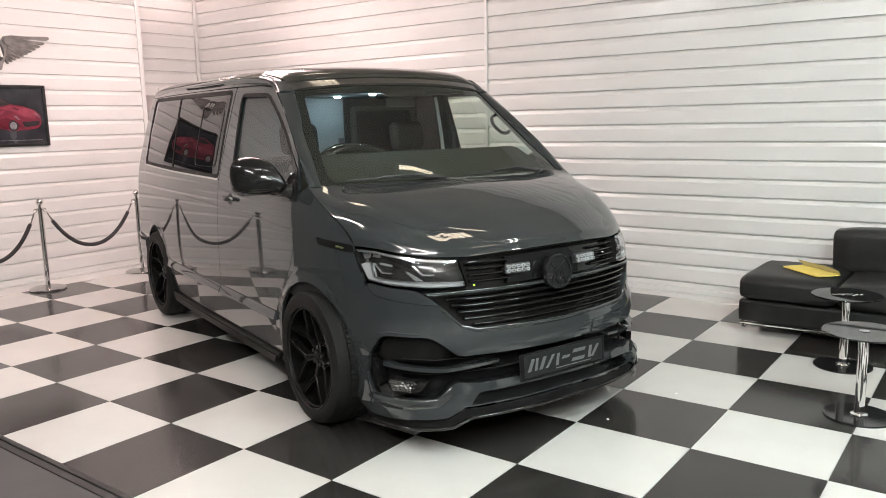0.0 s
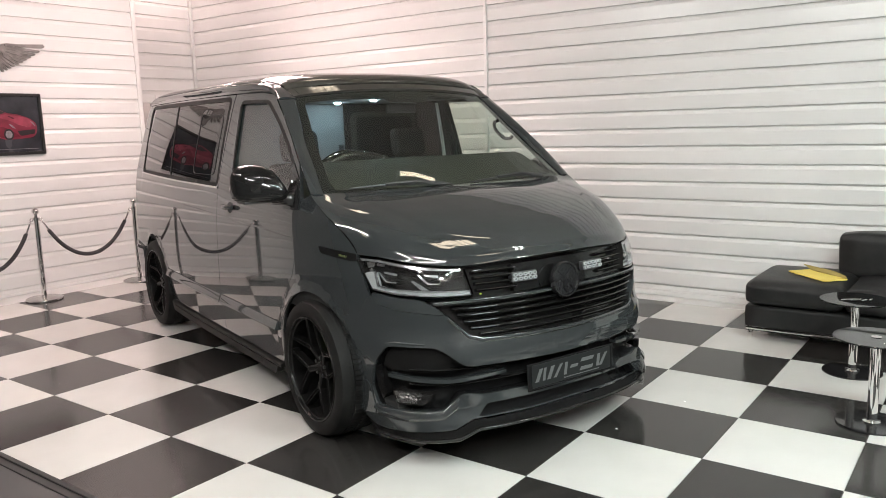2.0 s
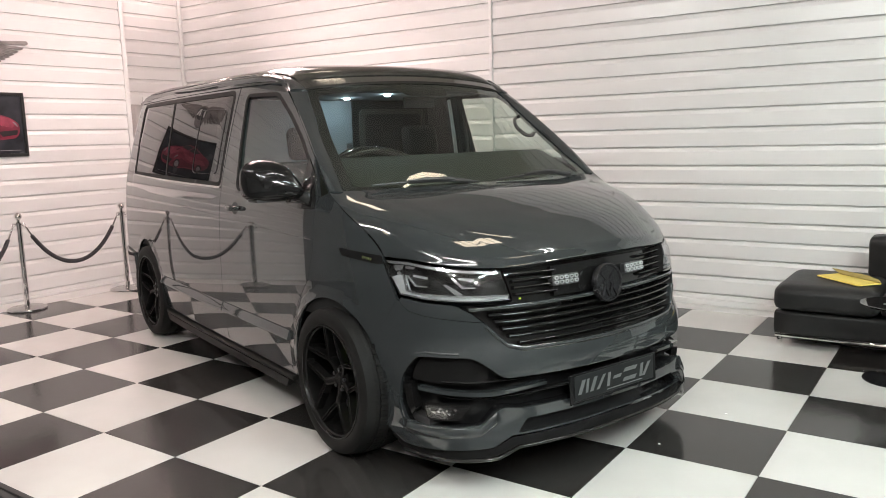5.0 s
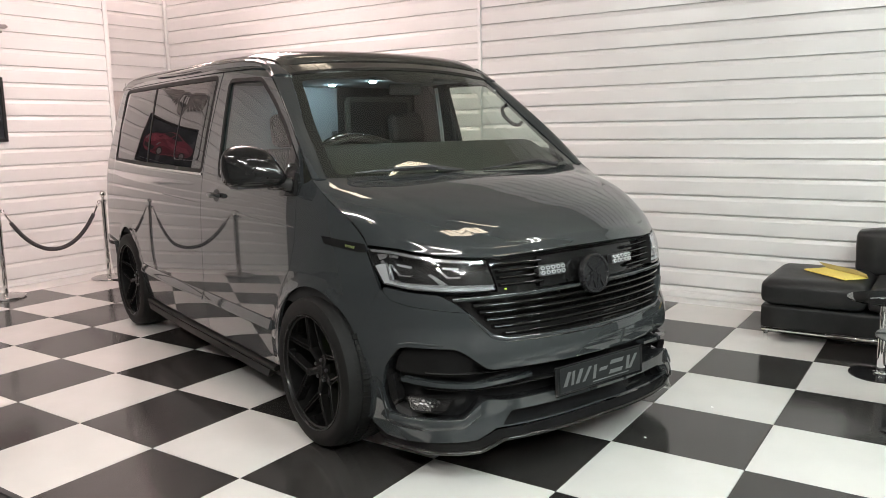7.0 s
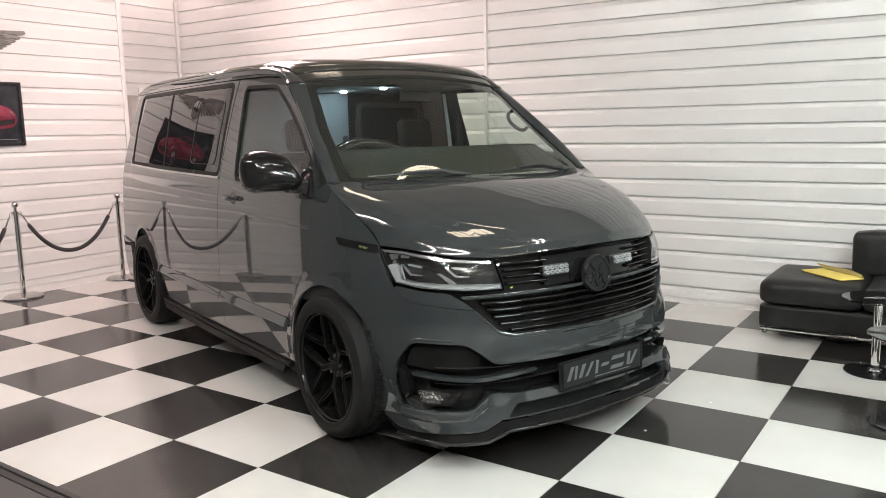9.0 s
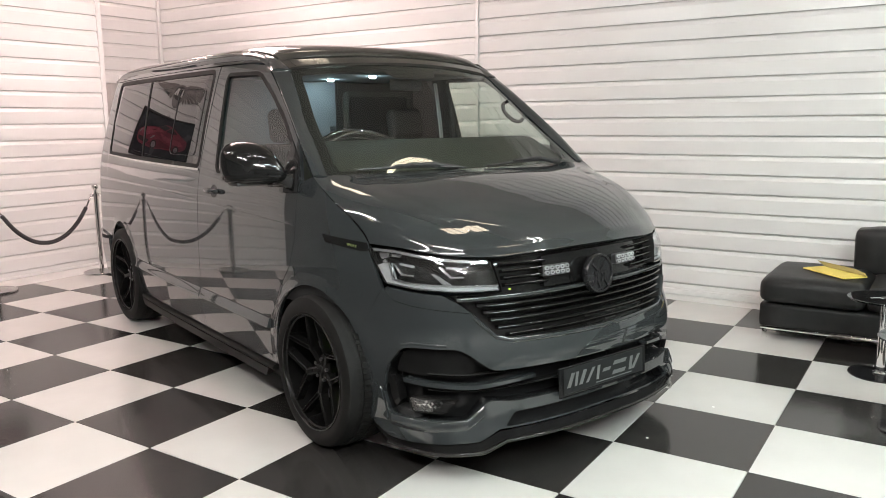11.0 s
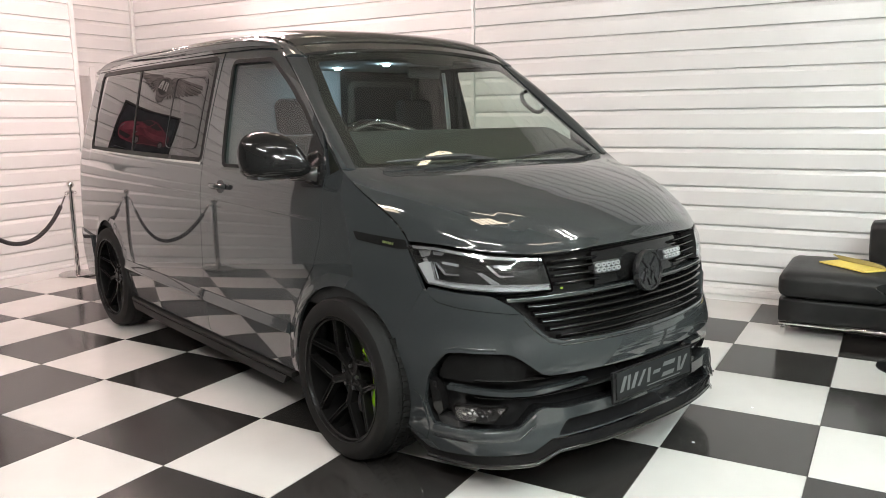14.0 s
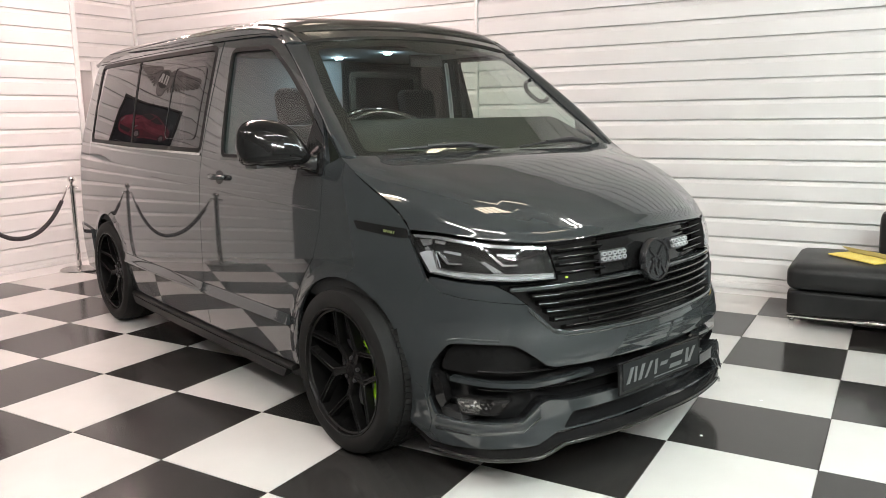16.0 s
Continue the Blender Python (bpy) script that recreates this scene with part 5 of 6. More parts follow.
# ---- van: cabin ----
part("underbody", box(-3.9, 0.5, -0.8, 0.8, 0.24, 0.3, 0.02), M_DARK, van, "dark underbody")
part("cabin_floor", box(-3.9, 0.1, -0.84, 0.84, 0.45, 0.5), M_INNER, van, "dark cabin floor")
bm = bmesh.new()
prof = [(-0.05, 1.2), (-0.2, 1.3), (-0.42, 1.395), (-0.54, 1.39), (-0.6, 1.2), (-0.5, 0.95), (-0.25, 0.7), (0.1, 0.7)]
ends = [[bm.verts.new((x, y, z)) for x, z in prof] for y in (-0.76, 0.76)]
for k in range(8):
    bm.faces.new((ends[0][k], ends[0][(k + 1) % 8], ends[1][(k + 1) % 8], ends[1][k]))
bm.faces.new(ends[0])
bm.faces.new(ends[1][::-1])
bmesh.ops.recalc_face_normals(bm, faces=bm.faces)
bmesh.ops.bevel(bm, geom=bm.edges, offset=0.02, segments=2, affect="EDGES")
dash = part("dashboard", bm, M_DASH, van, "dark dashboard")
hood_pts = [(-0.48 - 0.03 * math.sin(math.pi * k / 12), -0.62 + 0.4 * k / 12, 1.375 + 0.045 * math.sin(math.pi * k / 12)) for k in range(13)]
part("instrument_hood", tube(hood_pts, 0.03, 10), M_BLACK, dash, "", True)
sw = part("steering_wheel", bmesh.new(), M_BLACK, van, "black steering wheel")
bm = bmesh.new()
m = Matrix.Translation((-0.7, -0.42, 1.28)) @ pose(0, 0, 0, 0, -58, 0)
ring = [m @ Vector((0.185 * math.cos(2 * math.pi * k / 40), 0.185 * math.sin(2 * math.pi * k / 40), 0)) for k in range(41)]
add_tube(bm, ring, 0.016, 8, False)
for a in (0.0, 2.2, 4.1):
    add_tube(bm, [m @ Vector((0.02, 0, -0.01)), m @ Vector((0.18 * math.cos(a), 0.18 * math.sin(a), 0))], 0.014, 8)
add_lathe(bm, [(0, 0.02), (0.05, 0.018), (0.065, 0.0), (0.05, -0.04), (0.03, -0.2), (0, -0.2)], 20, m)
bm.to_mesh(sw.data)
bm.free()
shade(sw.data, 40)
for y in (-0.42, 0.42):
    seat = part("seat", box(-1.12, -0.62, y - 0.25, y + 0.25, 0.66, 0.84, 0.06, 4), M_INNER, van, "dark cab seat")
    bm = box(-0.07, 0.07, -0.25, 0.25, 0, 0.62, 0.06, 4)
    b = part("backrest", bm, M_INNER, seat, "dark backrest", True)
    b.matrix_basis = pose(-1.08, y, 0.76, 0, -14, 0)
    bm = box(-0.05, 0.05, -0.13, 0.13, 0, 0.2, 0.045, 4)
    b = part("headrest", bm, M_INNER, seat, "dark headrest", True)
    b.matrix_basis = pose(-1.24, y, 1.37, 0, -10, 0)
    part("seat_base", box(-1.1, -0.65, y - 0.2, y + 0.2, 0.5, 0.66), M_DARK, seat)
part("headlining", box(-3.8, -0.82, -0.62, 0.62, 1.752, 1.77), M_LINING, van, "grey headlining")
rear = part("rear_partition", box(-1.64, -1.6, -0.74, 0.74, 0.5, 1.75, 0.01), M_INNER, van, "dark rear partition")
part("pale_panel", box(-1.6, -1.575, -0.73, 0.085, 0.55, 1.748, 0.006), M_PANEL, rear, "pale grey fabric panel")
outer = rounded([(0.15, 1.69), (0.7, 1.69), (0.7, 0.82), (0.15, 0.82)], 0.05)
inner = rounded([(0.19, 1.655), (0.67, 1.655), (0.67, 0.86), (0.19, 0.86)], 0.03)
bm = bmesh.new()
ring = []
for x, lp in ((-1.6, outer), (-1.582, outer), (-1.582, inner), (-1.6, inner)):
    ring.append([bm.verts.new((x, y, z)) for y, z in lp])
for r0, r1 in zip(ring, ring[1:]):
    for i in range(len(r0)):
        bm.faces.new((r0[i], r0[(i + 1) % len(r0)], r1[(i + 1) % len(r0)], r1[i]))
bmesh.ops.recalc_face_normals(bm, faces=bm.faces)
part("partition_frame", bm, M_DASH, rear, "grey partition frame")
part("switch", box(-1.576, -1.567, 0.03, 0.075, 1.42, 1.46, 0.004, 1), M_PLASTIC, rear, "small dark switch")
for x, y in ((-1.38, -0.06), (-0.94, -0.03)):
    part("ceiling_spot", lathe([(0, 0.0), (0.017, 0.0), (0.02, 0.004), (0.02, 0.01)], 16, Matrix.Translation((x, y, 1.741))), M_SPOT, van, "lit cabin ceiling spot")
part("rear_view_mirror", box(-0.66, -0.64, -0.11, 0.11, 1.66, 1.72, 0.012), M_PLASTIC, van, "black rear-view mirror")
part("grab_handle", tube([tuple(q) for q in curve3([(-0.52, 0.665, 1.6), (-0.545, 0.65, 1.585), (-0.54, 0.648, 1.55), (-0.5, 0.66, 1.505), (-0.455, 0.675, 1.48), (-0.425, 0.688, 1.485), (-0.42, 0.695, 1.5)])(np.linspace(0, 1, 22))], 0.011, 10), M_INNER, van, "grey pillar grab handle", True)

panel("pillar_trim", van, flip([(2.775, 1.15), (2.81, 1.15), (2.85, 1.76), (2.82, 1.76)]), M_WHITE, "pale pillar trim beside the window", lift=-0.05, thick=0.01)

# wipers
for y0, y1 in ((-0.1, -0.66), (0.62, 0.02)):
    pts = []
    for k in range(7):
        v = y0 + (y1 - y0) * k / 6
        u = 0.5 - v / 1.58
        q = scr_surf([(np.clip(u, 0.02, 0.98), 0.022 + 0.02 * math.sin(math.pi * k / 6))])[0]
        pts.append(Vector(q) + Vector((0.012, 0, 0.016)))
    wiper = part("wiper", tube(pts, [0.005, 0.007, 0.007, 0.007, 0.007, 0.006, 0.004], 6), M_PLASTIC, van, "black wiper")
    part("wiper_arm", tube([Vector((-0.035, y0 - 0.02, 1.255)), pts[2] + Vector((0.01, 0, 0.012)), pts[4] + Vector((0.004, 0, 0.006))], [0.014, 0.01, 0.007], 8), M_PLASTIC, wiper)


# ---- rope barrier ----
POSTS = [(-2.315, 2.02), (-2.315, 3.06), (-2.315, 1.05)]


def stanchion(x, y):
    t = thing("stanchion", "polished chrome barrier post with ball top on round base", "barrier post", pose(x, y, 0), "barrier posts")
    part("base", lathe([(0, 0.0), (0.165, 0.0), (0.17, 0.006), (0.168, 0.016), (0.15, 0.024), (0.06, 0.032), (0.03, 0.04), (0, 0.04)], 48), M_STEEL, t, "round steel base", 40)
    part("pole", lathe([(0.025, 0.035), (0.025, 0.8)], 24), M_CHROME, t, "chrome pole", 40)
    part("collar", lathe([(0.025, 0.79), (0.036, 0.794), (0.036, 0.806), (0.027, 0.812), (0.016, 0.822), (0.014, 0.84)], 24), M_CHROME, t, "chrome collar", 40)
    bm = bmesh.new()
    bmesh.ops.create_uvsphere(bm, u_segments=24, v_segments=16, radius=0.034)
    bmesh.ops.translate(bm, verts=bm.verts, vec=(0, 0, 0.868))
    part("ball", bm, M_CHROME, t, "chrome ball", True)
    for sg in (-1, 1):
        ring = [(0, sg * (0.045 + 0.014 * math.cos(a)), 0.79 + 0.014 * math.sin(a)) for a in (k * math.pi / 8 for k in range(17))]
        part("eyelet", tube(ring, 0.004, 6), M_CHROME, t, "chrome eyelet", True)
    return t


def rope(p, q, sag):
    t = thing("barrier_rope", "dark twisted rope hanging between chrome posts", "rope", pose(p[0], (p[1] + q[1]) / 2, 0), "barrier ropes")
    half = (q[1] - p[1]) / 2 - 0.06
    a = 1.0
    for _ in range(60):
        a -= (a * (math.cosh(half / a) - 1) - sag) / ((math.cosh(half / a) - 1) - half / a * math.sinh(half / a))
        a = max(0.05, a)
    low = 0.77 - sag
    line = []
    n = 90
    for k in range(n + 1):
        y = -half + 2 * half * k / n
        line.append(Vector((0, y, low + a * (math.cosh(y / a) - 1))))
    body = line[5:-5]
    for strand in range(3):
        pts = []
        run = 0.0
        for i, c in enumerate(body):
            if i:
                run += (c - body[i - 1]).length
            d = (body[min(i + 1, len(body) - 1)] - body[max(i - 1, 0)]).normalized()
            side = Vector((1, 0, 0))
            up = d.cross(side)
            ph = run / 0.07 * 2 * math.pi + strand * 2 * math.pi / 3
            pts.append(c + (side * math.cos(ph) + up * math.sin(ph)) * 0.0095)
        part("strand", tube(pts, 0.012, 8), M_ROPE, t, "", True)
    for pts in (line[:7], line[-7:]):
        part("end_hook", tube(pts, 0.009, 10), M_CHROME, t, "chrome end hook", True)
    return t


for x, y in POSTS:
    stanchion(x, y)
for a, b, sag in ((0, 1, 0.39), (2, 0, 0.43)):
    rope(POSTS[a], POSTS[b], sag)


# ---- framed picture and winged wall emblem ----
def framed_picture():
    """Hangs on the left wall; local x runs along the wall, y out of it, z up."""
    t = thing("framed_picture", "black framed picture of a red sports car", "picture", pose(WALL_LEFT, 1.97, 1.71, 0, 0, -90))
    w, h = 0.43, 0.302
    bm = bmesh.new()
    for a, b, c, d in ((-w, w, h - 0.03, h), (-w, w, -h, -h + 0.03), (-w, -w + 0.03, -h + 0.03, h - 0.03), (w - 0.03, w, -h + 0.03, h - 0.03)):
        add_box(bm, a, b, 0.001, 0.03, c, d, 0.004, 1)
    part("frame", bm, M_FRAME, t, "black frame")
    part("print", box(-w + 0.03, w - 0.03, 0.004, 0.012, -h + 0.03, h - 0.03), M_PHOTO, t, "dark photographic print")
    flat = lambda pts, y: prism(pts, 0, 0.0012, Matrix.Translation((0, y, 0)) @ pose(0, 0, 0, 90, 0, 0))
    mirror = lambda pts: [(-a, b) for a, b in pts][::-1]
    body = [(0.37, 0.0), (0.365, -0.085), (0.325, -0.13), (0.17, -0.145), (0.06, -0.15), (-0.03, -0.125), (-0.2, -0.115), (-0.34, -0.09), (-0.37, -0.03), (-0.365, 0.05), (-0.27, 0.1), (-0.15, 0.165), (-0.03, 0.17), (0.08, 0.112), (0.2, 0.095), (0.31, 0.055)]
    car = part("car_shape", flat(mirror(rounded(body, 0.035)), 0.0135), M_RED, t, "crimson car shape")
    for name, pts, y, mat in (
        ("bonnet_shape", [(0.34, 0.02), (0.28, 0.058), (0.19, 0.083), (0.07, 0.1), (-0.03, 0.075), (0.1, 0.04), (0.2, -0.01), (0.3, -0.03)], 0.0148, M_RED_LIGHT),
        ("flank_shape", [(0.02, 0.05), (-0.1, 0.03), (-0.3, 0.03), (-0.34, -0.02), (-0.2, -0.03), (-0.04, -0.01)], 0.0148, M_RED_LIGHT),
        ("shadow_shape", [(0.2, -0.12), (0.1, -0.05), (0.03, -0.02), (-0.2, -0.06), (-0.33, -0.06), (-0.3, -0.09), (-0.1, -0.1), (0.03, -0.13)], 0.0148, M_RED_DARK),
        ("glass_shape", [(-0.02, 0.16), (0.075, 0.112), (-0.04, 0.09), (-0.11, 0.145)], 0.0150, M_FRAME),
        ("glass_shape", [(-0.13, 0.145), (-0.06, 0.088), (-0.17, 0.08), (-0.24, 0.1)], 0.0150, M_FRAME),
        ("grille_shape", [(0.35, -0.05), (0.34, -0.095), (0.2, -0.115), (0.17, -0.065)], 0.0155, M_FRAME),
        ("vent_shape", [(0.16, 0.06), (0.1, 0.085), (0.09, 0.078), (0.14, 0.05)], 0.0162, M_RED_DARK),
        ("lamp_shape", [(0.09, 0.005), (0.12, 0.0), (0.16, -0.045), (0.13, -0.035)], 0.0155, M_PRINT_GREY),
        ("lamp_shape", [(0.3, 0.03), (0.33, 0.02), (0.355, -0.02), (0.345, -0.022)], 0.0162, M_PRINT_GREY),
    ):
        part(name, flat(mirror(rounded(pts, 0.012)), y), mat, car)
    for cx, cz, rx in ((0.085, -0.098, 0.048), (-0.27, -0.085, 0.038)):
        part("wheel_shape", flat([(-cx + rx * math.cos(a), cz + 0.056 * math.sin(a)) for a in (k * math.pi / 12 for k in range(24))], 0.0163), M_FRAME, t, "dark wheel shape")
        part("rim_shape", flat([(-cx + rx * 0.68 * math.cos(a), cz + 0.038 * math.sin(a)) for a in (k * math.pi / 12 for k in range(24))], 0.0176), M_PRINT_GREY, t, "grey rim shape")
    part("caption_line", flat([(-0.36, -0.245), (0.36, -0.245), (0.36, -0.241), (-0.36, -0.241)], 0.0135), M_PRINT_GREY, t, "pale printed line")
    part("hook", tube([(0, 0.012, h), (0.006, 0.012, h + 0.015), (0, 0.012, h + 0.024), (-0.006, 0.012, h + 0.015), (0, 0.012, h)], 0.002, 6), M_STEEL, t, "small hanging hook")


def wall_emblem():
    t = thing("wall_emblem", "dark metal winged emblem with pale bars on its disc", "wall emblem", pose(WALL_LEFT, 1.955, 2.325, 0, 0, -90))
    turn = pose(0, 0, 0, 90, 0, 0)
    oval = lambda rx, rz: [(rx * math.cos(a), rz * math.sin(a)) for a in (k * math.pi / 20 for k in range(40))]
    part("disc", prism(oval(0.105, 0.13), -0.03, -0.001, turn), M_PEWTER, t, "dark oval")
    part("disc_face", prism(oval(0.078, 0.1), -0.036, -0.0302, turn), M_FRAME, t, "dark oval face")
    bm = bmesh.new()
    for pts in ([(-0.068, -0.05), (-0.042, -0.05), (-0.026, 0.055), (-0.046, 0.055)], [(-0.03, -0.05), (-0.006, -0.05), (-0.014, 0.055), (-0.034, 0.055)], [(0.008, -0.05), (0.03, -0.05), (0.03, 0.055), (0.01, 0.055)], [(0.042, -0.05), (0.066, -0.05), (0.062, 0.05), (0.04, 0.055)]):
        add_prism(bm, pts, -0.0385, -0.0362, turn)
    part("bars", bm, M_WHITE, t, "pale plain bars")
    for sg in (-1, 1):
        bm = bmesh.new()
        spine = [(0.06, 0.1), (0.1, 0.155), (0.17, 0.168), (0.3, 0.165), (0.53, 0.178), (0.54, 0.162), (0.3, 0.135), (0.14, 0.06), (0.09, -0.05)]
        add_prism(bm, [(sg * a, b) for a, b in spine], -0.02, -0.001, turn)
        bmesh.ops.recalc_face_normals(bm, faces=bm.faces)
        wing_ob = part("wing", bm, M_PEWTER, t, "dark feathered wing")
        for row, count, reach in ((0, 11, 1.0), (1, 8, 0.52)):
            for k in range(count):
                q = k / (count - 1)
                r = Vector((0.15 - 0.055 * q, 0.15 - 0.17 * q))
                e = Vector((0.545 - 0.43 * q ** 0.9, 0.158 - 0.27 * q ** 0.72))
                e = r + (e - r) * reach
                d = (e - r).normalized()
                n = Vector((-d.y, d.x))
                w = 0.016 + 0.003 * (1 - q)
                pts = [r - n * w * 0.4, r + (e - r) * 0.5 - n * w * 0.85, e - d * 0.025 - n * w, e - d * 0.006 - n * w * 0.5, e, e - d * 0.01 + n * w * 0.5, r + (e - r) * 0.5 + n * w * 0.6, r + n * w * 0.4]
                base = -0.024 - 0.007 * row - 0.0012 * (k % 2)
                bm = prism([(sg * p.x, p.y) for p in pts], base, -0.002, turn)
                rib = prism([(sg * p.x, p.y) for p in (r - n * 0.003, e - d * 0.02 - n * 0.002, e - d * 0.02 + n * 0.002, r + n * 0.003)], base - 0.004, base + 0.001, turn)
                tmp = bpy.data.meshes.new("rib")
                rib.to_mesh(tmp)
                rib.free()
                bm.from_mesh(tmp)
                bpy.data.meshes.remove(tmp)
                bmesh.ops.recalc_face_normals(bm, faces=bm.faces)
                part("feather", bm, M_PEWTER, wing_ob)
        boss = prism([(sg * 0.12 + 0.042 * math.cos(a), 0.112 + 0.042 * math.sin(a)) for a in (k * math.pi / 10 for k in range(20))], -0.042, -0.002, turn)
        bmesh.ops.bevel(boss, geom=[e for e in boss.edges], offset=0.008, segments=2, affect="EDGES")
        part("boss", boss, M_PEWTER, wing_ob, "round shoulder boss")
    tail = [(-0.07, -0.1), (0.07, -0.1), (0.05, -0.165), (0.0, -0.19), (-0.05, -0.165)]
    bm = prism(tail, -0.022, -0.001, turn)
    bmesh.ops.recalc_face_normals(bm, faces=bm.faces)
    part("tail", bm, M_PEWTER, t, "dark tail feathers")


framed_picture()
wall_emblem()


# ---- sofa corner ----
def cushion(bm, x0, x1, y0, y1, z0, z1, bevel, puff=0.012):
    """A stuffed block: rounded edges, a slightly swollen and creased top."""
    base = len(bm.verts)
    r = bmesh.ops.create_cube(bm, size=2)
    es = list({e for v in r["verts"] for e in v.link_edges})
    bmesh.ops.subdivide_edges(bm, edges=es, cuts=11, use_grid_fill=True)
    hx, hy, hz = (x1 - x0) / 2, (y1 - y0) / 2, (z1 - z0) / 2
    c = Vector(((x0 + x1) / 2, (y0 + y1) / 2, (z0 + z1) / 2))
    for v in list(bm.verts)[base:]:
        p = Vector((v.co.x * hx, v.co.y * hy, v.co.z * hz))
        core = Vector([max(-h + bevel, min(h - bevel, q)) for q, h in zip(p, (hx, hy, hz))])
        d = p - core
        if d.length > 1e-6:
            p = core + d.normalized() * bevel
        u, w = p.x / hx, p.y / hy
        p.z += math.copysign(puff, p.z) * max(0, 1 - u * u) ** 0.5 * max(0, 1 - w * w) ** 0.5 if abs(p.z) > hz * 0.8 else 0
        k = noise.noise(Vector((p.x * 5 + x0, p.y * 5, p.z * 5 + y0)))
        v.co = c + p * (1 + 0.006 * k) + Vector((0, 0, 0.004 * k))
    return bm


def sofa():
    t = thing("sofa", "black leather corner sofa on slim chrome legs", "sofa", pose(0, 0, 0))
    x0, x1, y0, y1 = 3.80, 5.85, 3.94, 4.72
    part("base", cushion(bmesh.new(), x0 + 0.01, x1, y0, y1, 0.095, 0.255, 0.02, 0.0), M_LEATHER, t, "black leather base", True)
    part("seat_cushion", cushion(bmesh.new(), x0, x0 + 0.64, y0 - 0.02, y1, 0.258, 0.425, 0.055), M_LEATHER, t, "black leather seat cushion", True)
    part("seat_cushion", cushion(bmesh.new(), x0 + 0.643, x1, y0 - 0.02, y1 - 0.1, 0.258, 0.425, 0.055), M_LEATHER, t, "black leather seat cushion", True)
    back = cushion(bmesh.new(), x0 + 0.5, x1, y1 - 0.2, y1 + 0.04, 0.4, 0.72, 0.055)
    part("backrest", back, M_LEATHER, t, "black leather backrest", True)
    for xx in (x0 + 0.03, x1 - 0.06):
        for yy in (y0 + 0.02, y1 - 0.06):
            part("leg", box(xx, xx + 0.03, yy, yy + 0.03, 0.0, 0.08, 0.004), M_CHROME, t, "chrome leg")
    bm = bmesh.new()
    add_box(bm, x0 + 0.02, x1, y0, y0 + 0.025, 0.078, 0.096, 0.004)
    add_box(bm, x0 + 0.02, x0 + 0.045, y0 + 0.03, y1, 0.078, 0.096, 0.004)
    part("rail", bm, M_CHROME, t, "chrome rail under the base")


def paper(name, label, outline, z, thick, material, m):
    bm = prism(outline, 0, thick)
    bmesh.ops.bevel(bm, geom=[e for e in bm.edges if abs(e.verts[0].co.z - e.verts[1].co.z) > thick * 0.5], offset=0.006, segments=2, affect="EDGES")
    return solo(name, bm, material, label, "envelope", m=m)


sofa()
TOP = 0.441
SCRAPS = [(3.721, 1.921), (3.883, 2.488)]
paper("envelope", "yellow paper envelope lying on a black leather sofa", [(-0.2, -0.092), (0.2, -0.092), (0.2, 0.092), (-0.2, 0.092)], TOP, 0.008, M_YELLOW, pose(4.215, 4.265, TOP, 0, 0, -43.5))


def card(corners, thick):
    """A stiff folded card whose far edge stands up."""
    bm = bmesh.new()
    p = [Vector(c) for c in corners]
    n = (p[1] - p[0]).cross(p[3] - p[0]).normalized() * thick
    lo, hi = [bm.verts.new(q) for q in p], [bm.verts.new(q + n) for q in p]
    bm.faces.new(lo[::-1])
    bm.faces.new(hi)
    for k in range(len(p)):
        bm.faces.new((lo[k], lo[(k + 1) % len(p)], hi[(k + 1) % len(p)], hi[k]))
    bmesh.ops.recalc_face_normals(bm, faces=bm.faces)
    return bm


solo("card_folder", card([(-0.07, 0.155, 0.0105), (0.205, -0.08, 0.0095), (0.19, -0.04, 0.02), (0.115, 0.045, 0.03), (-0.13, 0.195, 0.042)], 0.004), M_YELLOW_D, "ochre card folder standing half open on a yellow envelope", "folder", m=pose(4.215, 4.265, TOP))


for x, y in SCRAPS:
    solo("paper_scrap", card([(-0.005, -0.004, 0.0), (0.006, -0.005, 0.0), (0.007, 0.004, 0.0), (0.0, 0.006, 0.0), (-0.006, 0.004, 0.0)], 0.0015), M_WHITE, "tiny white paper scrap lying on the tiled floor", "paper scrap", m=pose(x, y, 0.0006), group="paper scraps")


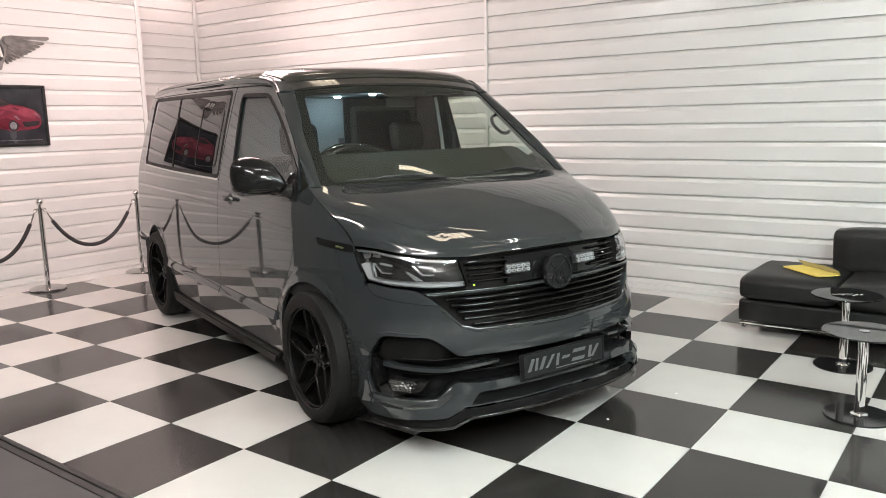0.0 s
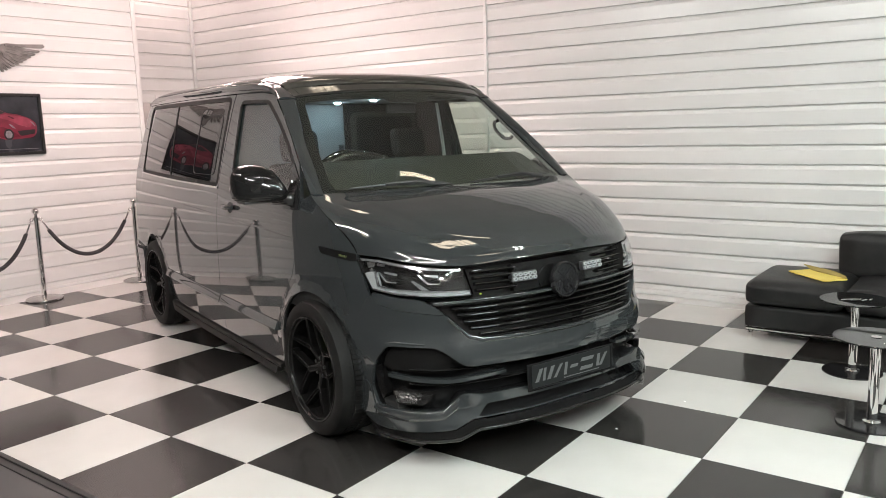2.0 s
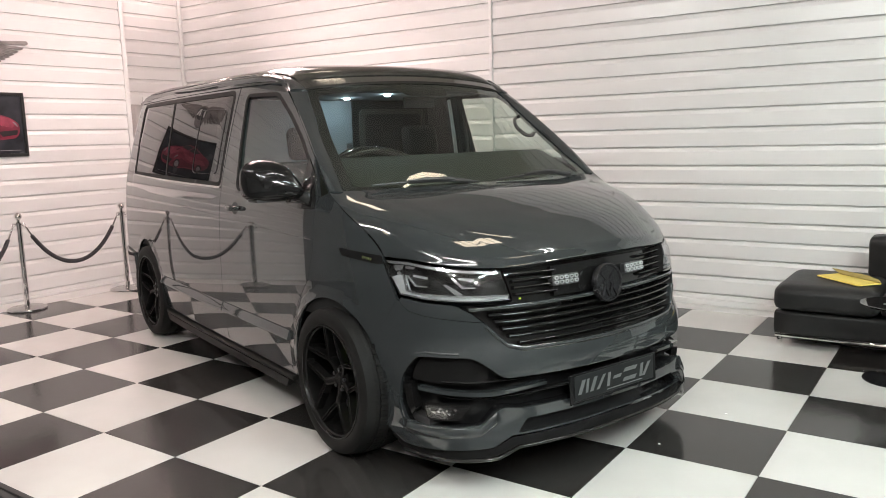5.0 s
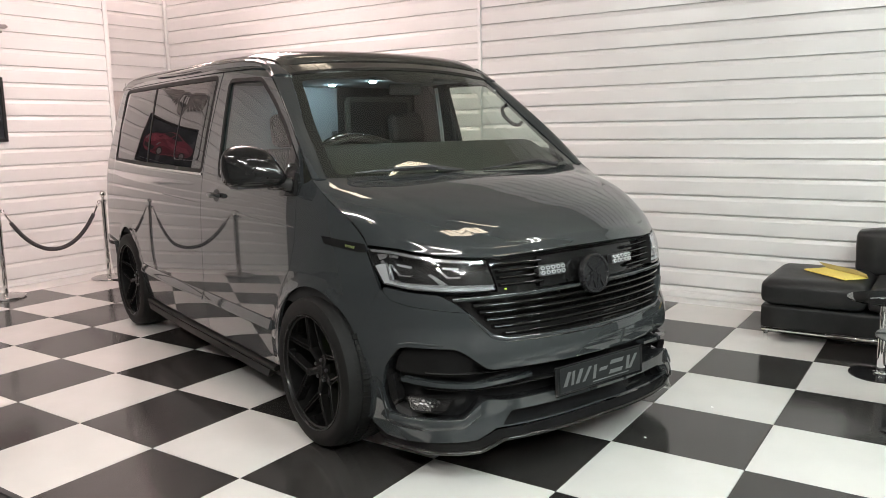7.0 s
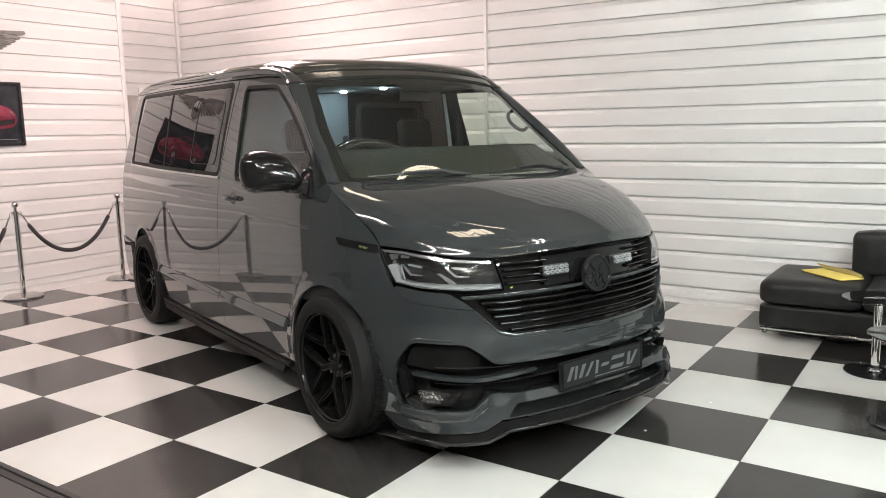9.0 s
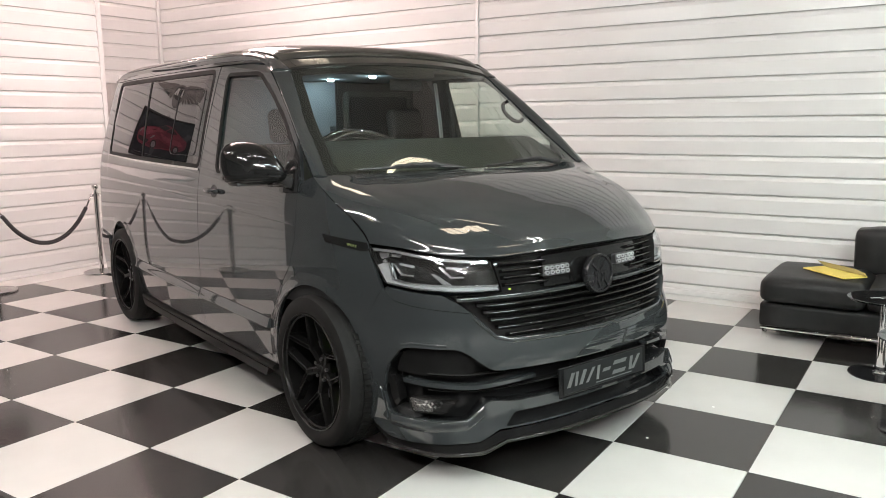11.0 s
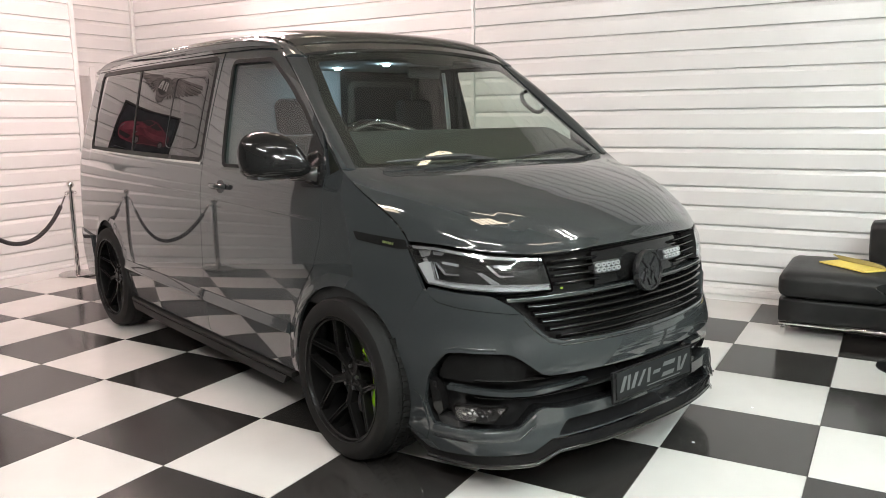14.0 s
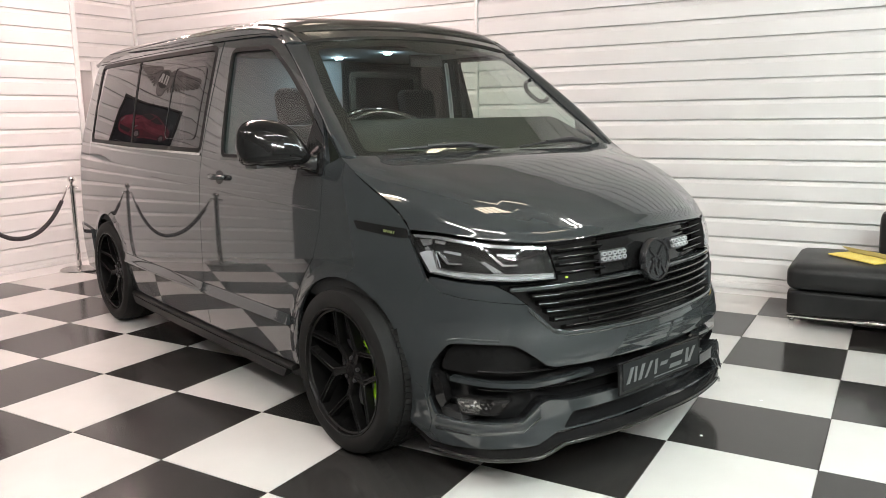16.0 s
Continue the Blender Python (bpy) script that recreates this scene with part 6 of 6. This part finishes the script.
def glass_table(x, y, r=0.2, h=0.455):
    t = thing("side_table", "small round glass side table on chrome post", "side table", pose(x, y, 0), "glass side tables")
    part("base", lathe([(0, 0.0), (0.168, 0.0), (0.17, 0.004), (0.168, 0.009), (0, 0.009)], 56), M_BASEGLASS, t, "round black glass base", 40)
    part("foot", lathe([(0.042, 0.009), (0.042, 0.016), (0.027, 0.022), (0.026, 0.03)], 28), M_CHROME, t, "chrome foot", 40)
    part("post", lathe([(0.025, 0.02), (0.025, h - 0.012)], 28), M_CHROME, t, "chrome post", 40)
    part("plate", lathe([(0, h - 0.012), (0.05, h - 0.012), (0.05, h - 0.006), (0, h - 0.006)], 28), M_CHROME, t, "chrome top plate", 40)
    part("tabletop", lathe([(0, h - 0.005), (r - 0.002, h - 0.005), (r, h - 0.002), (r, h + 0.002), (r - 0.002, h + 0.004), (0, h + 0.004)], 64), M_TABLEGLASS, t, "round grey glass top", 40)
    part("cap", lathe([(0.026, h + 0.0045), (0.026, h + 0.006), (0, h + 0.006)], 24), M_STEEL, t, "steel cap", 40)
    return t


table = glass_table(4.57, 3.52)
for k, (dx, dy, ln) in enumerate(((-0.05, -0.03, 0.06), (0.0, -0.005, 0.075), (0.045, 0.0, 0.05), (0.075, 0.035, 0.03))):
    bm = box(-ln / 2, ln / 2, -0.004, 0.004, 0.0, 0.0006)
    bar = part("decal_bar", bm, M_WHITE, table, "pale bar of unreadable print")
    bar.matrix_basis = pose(dx, dy, 0.4602, 0, 0, 38 + 14 * k)
glass_table(4.788, 2.672)


# ---- pieces of the setting: boards and tiles ----
clad(wall_back, (SEAM + 0.015, WALL_BACK), 0, ROOM_RIGHT - SEAM - 0.015, 2.425, 0.1545)
clad(wall_back, (WALL_RECESS, WALL_BACK), 0, SEAM - 0.015 - WALL_RECESS, 3.048, 0.1567, joint=(0.019, 0.007))
clad(wall_left, (WALL_LEFT, LEFT_END), 90, 3.515 - LEFT_END, 2.916, 0.1576, joint=(0.019, 0.008))
clad(wall_recess, (WALL_RECESS, 4.425), 90, WALL_BACK - 4.425, 3.068, 0.1568, joint=(0.019, 0.007))
clad(wall_recess, (WALL_RECESS, 3.3), 90, 1.125, 3.068, 0.1568, 2.06, joint=(0.019, 0.007))


def tile_mesh(material):
    h = TILE / 2 - 0.0012
    bm = box(-h, h, -h, h, -0.006, 0.0)
    for v in bm.verts:
        if v.co.z > -0.001:
            v.co.x *= (h - 0.0012) / h
            v.co.y *= (h - 0.0012) / h
            v.co.z = 0.0
    me = bpy.data.meshes.new("tile")
    bm.to_mesh(me)
    bm.free()
    me.materials.append(material)
    return me


tile_meshes = tile_mesh(M_TILE_W), tile_mesh(M_TILE_B)
for i in range(-4, 14):
    for j in range(0, 8):
        ob = new("tile", tile_meshes[(i + j) % 2])
        ob.parent = ground
        ob.matrix_world = pose((i + 0.5) * TILE, (j + 0.5) * TILE, random.uniform(0, 0.0006), random.uniform(-0.05, 0.05), random.uniform(-0.05, 0.05), 0)
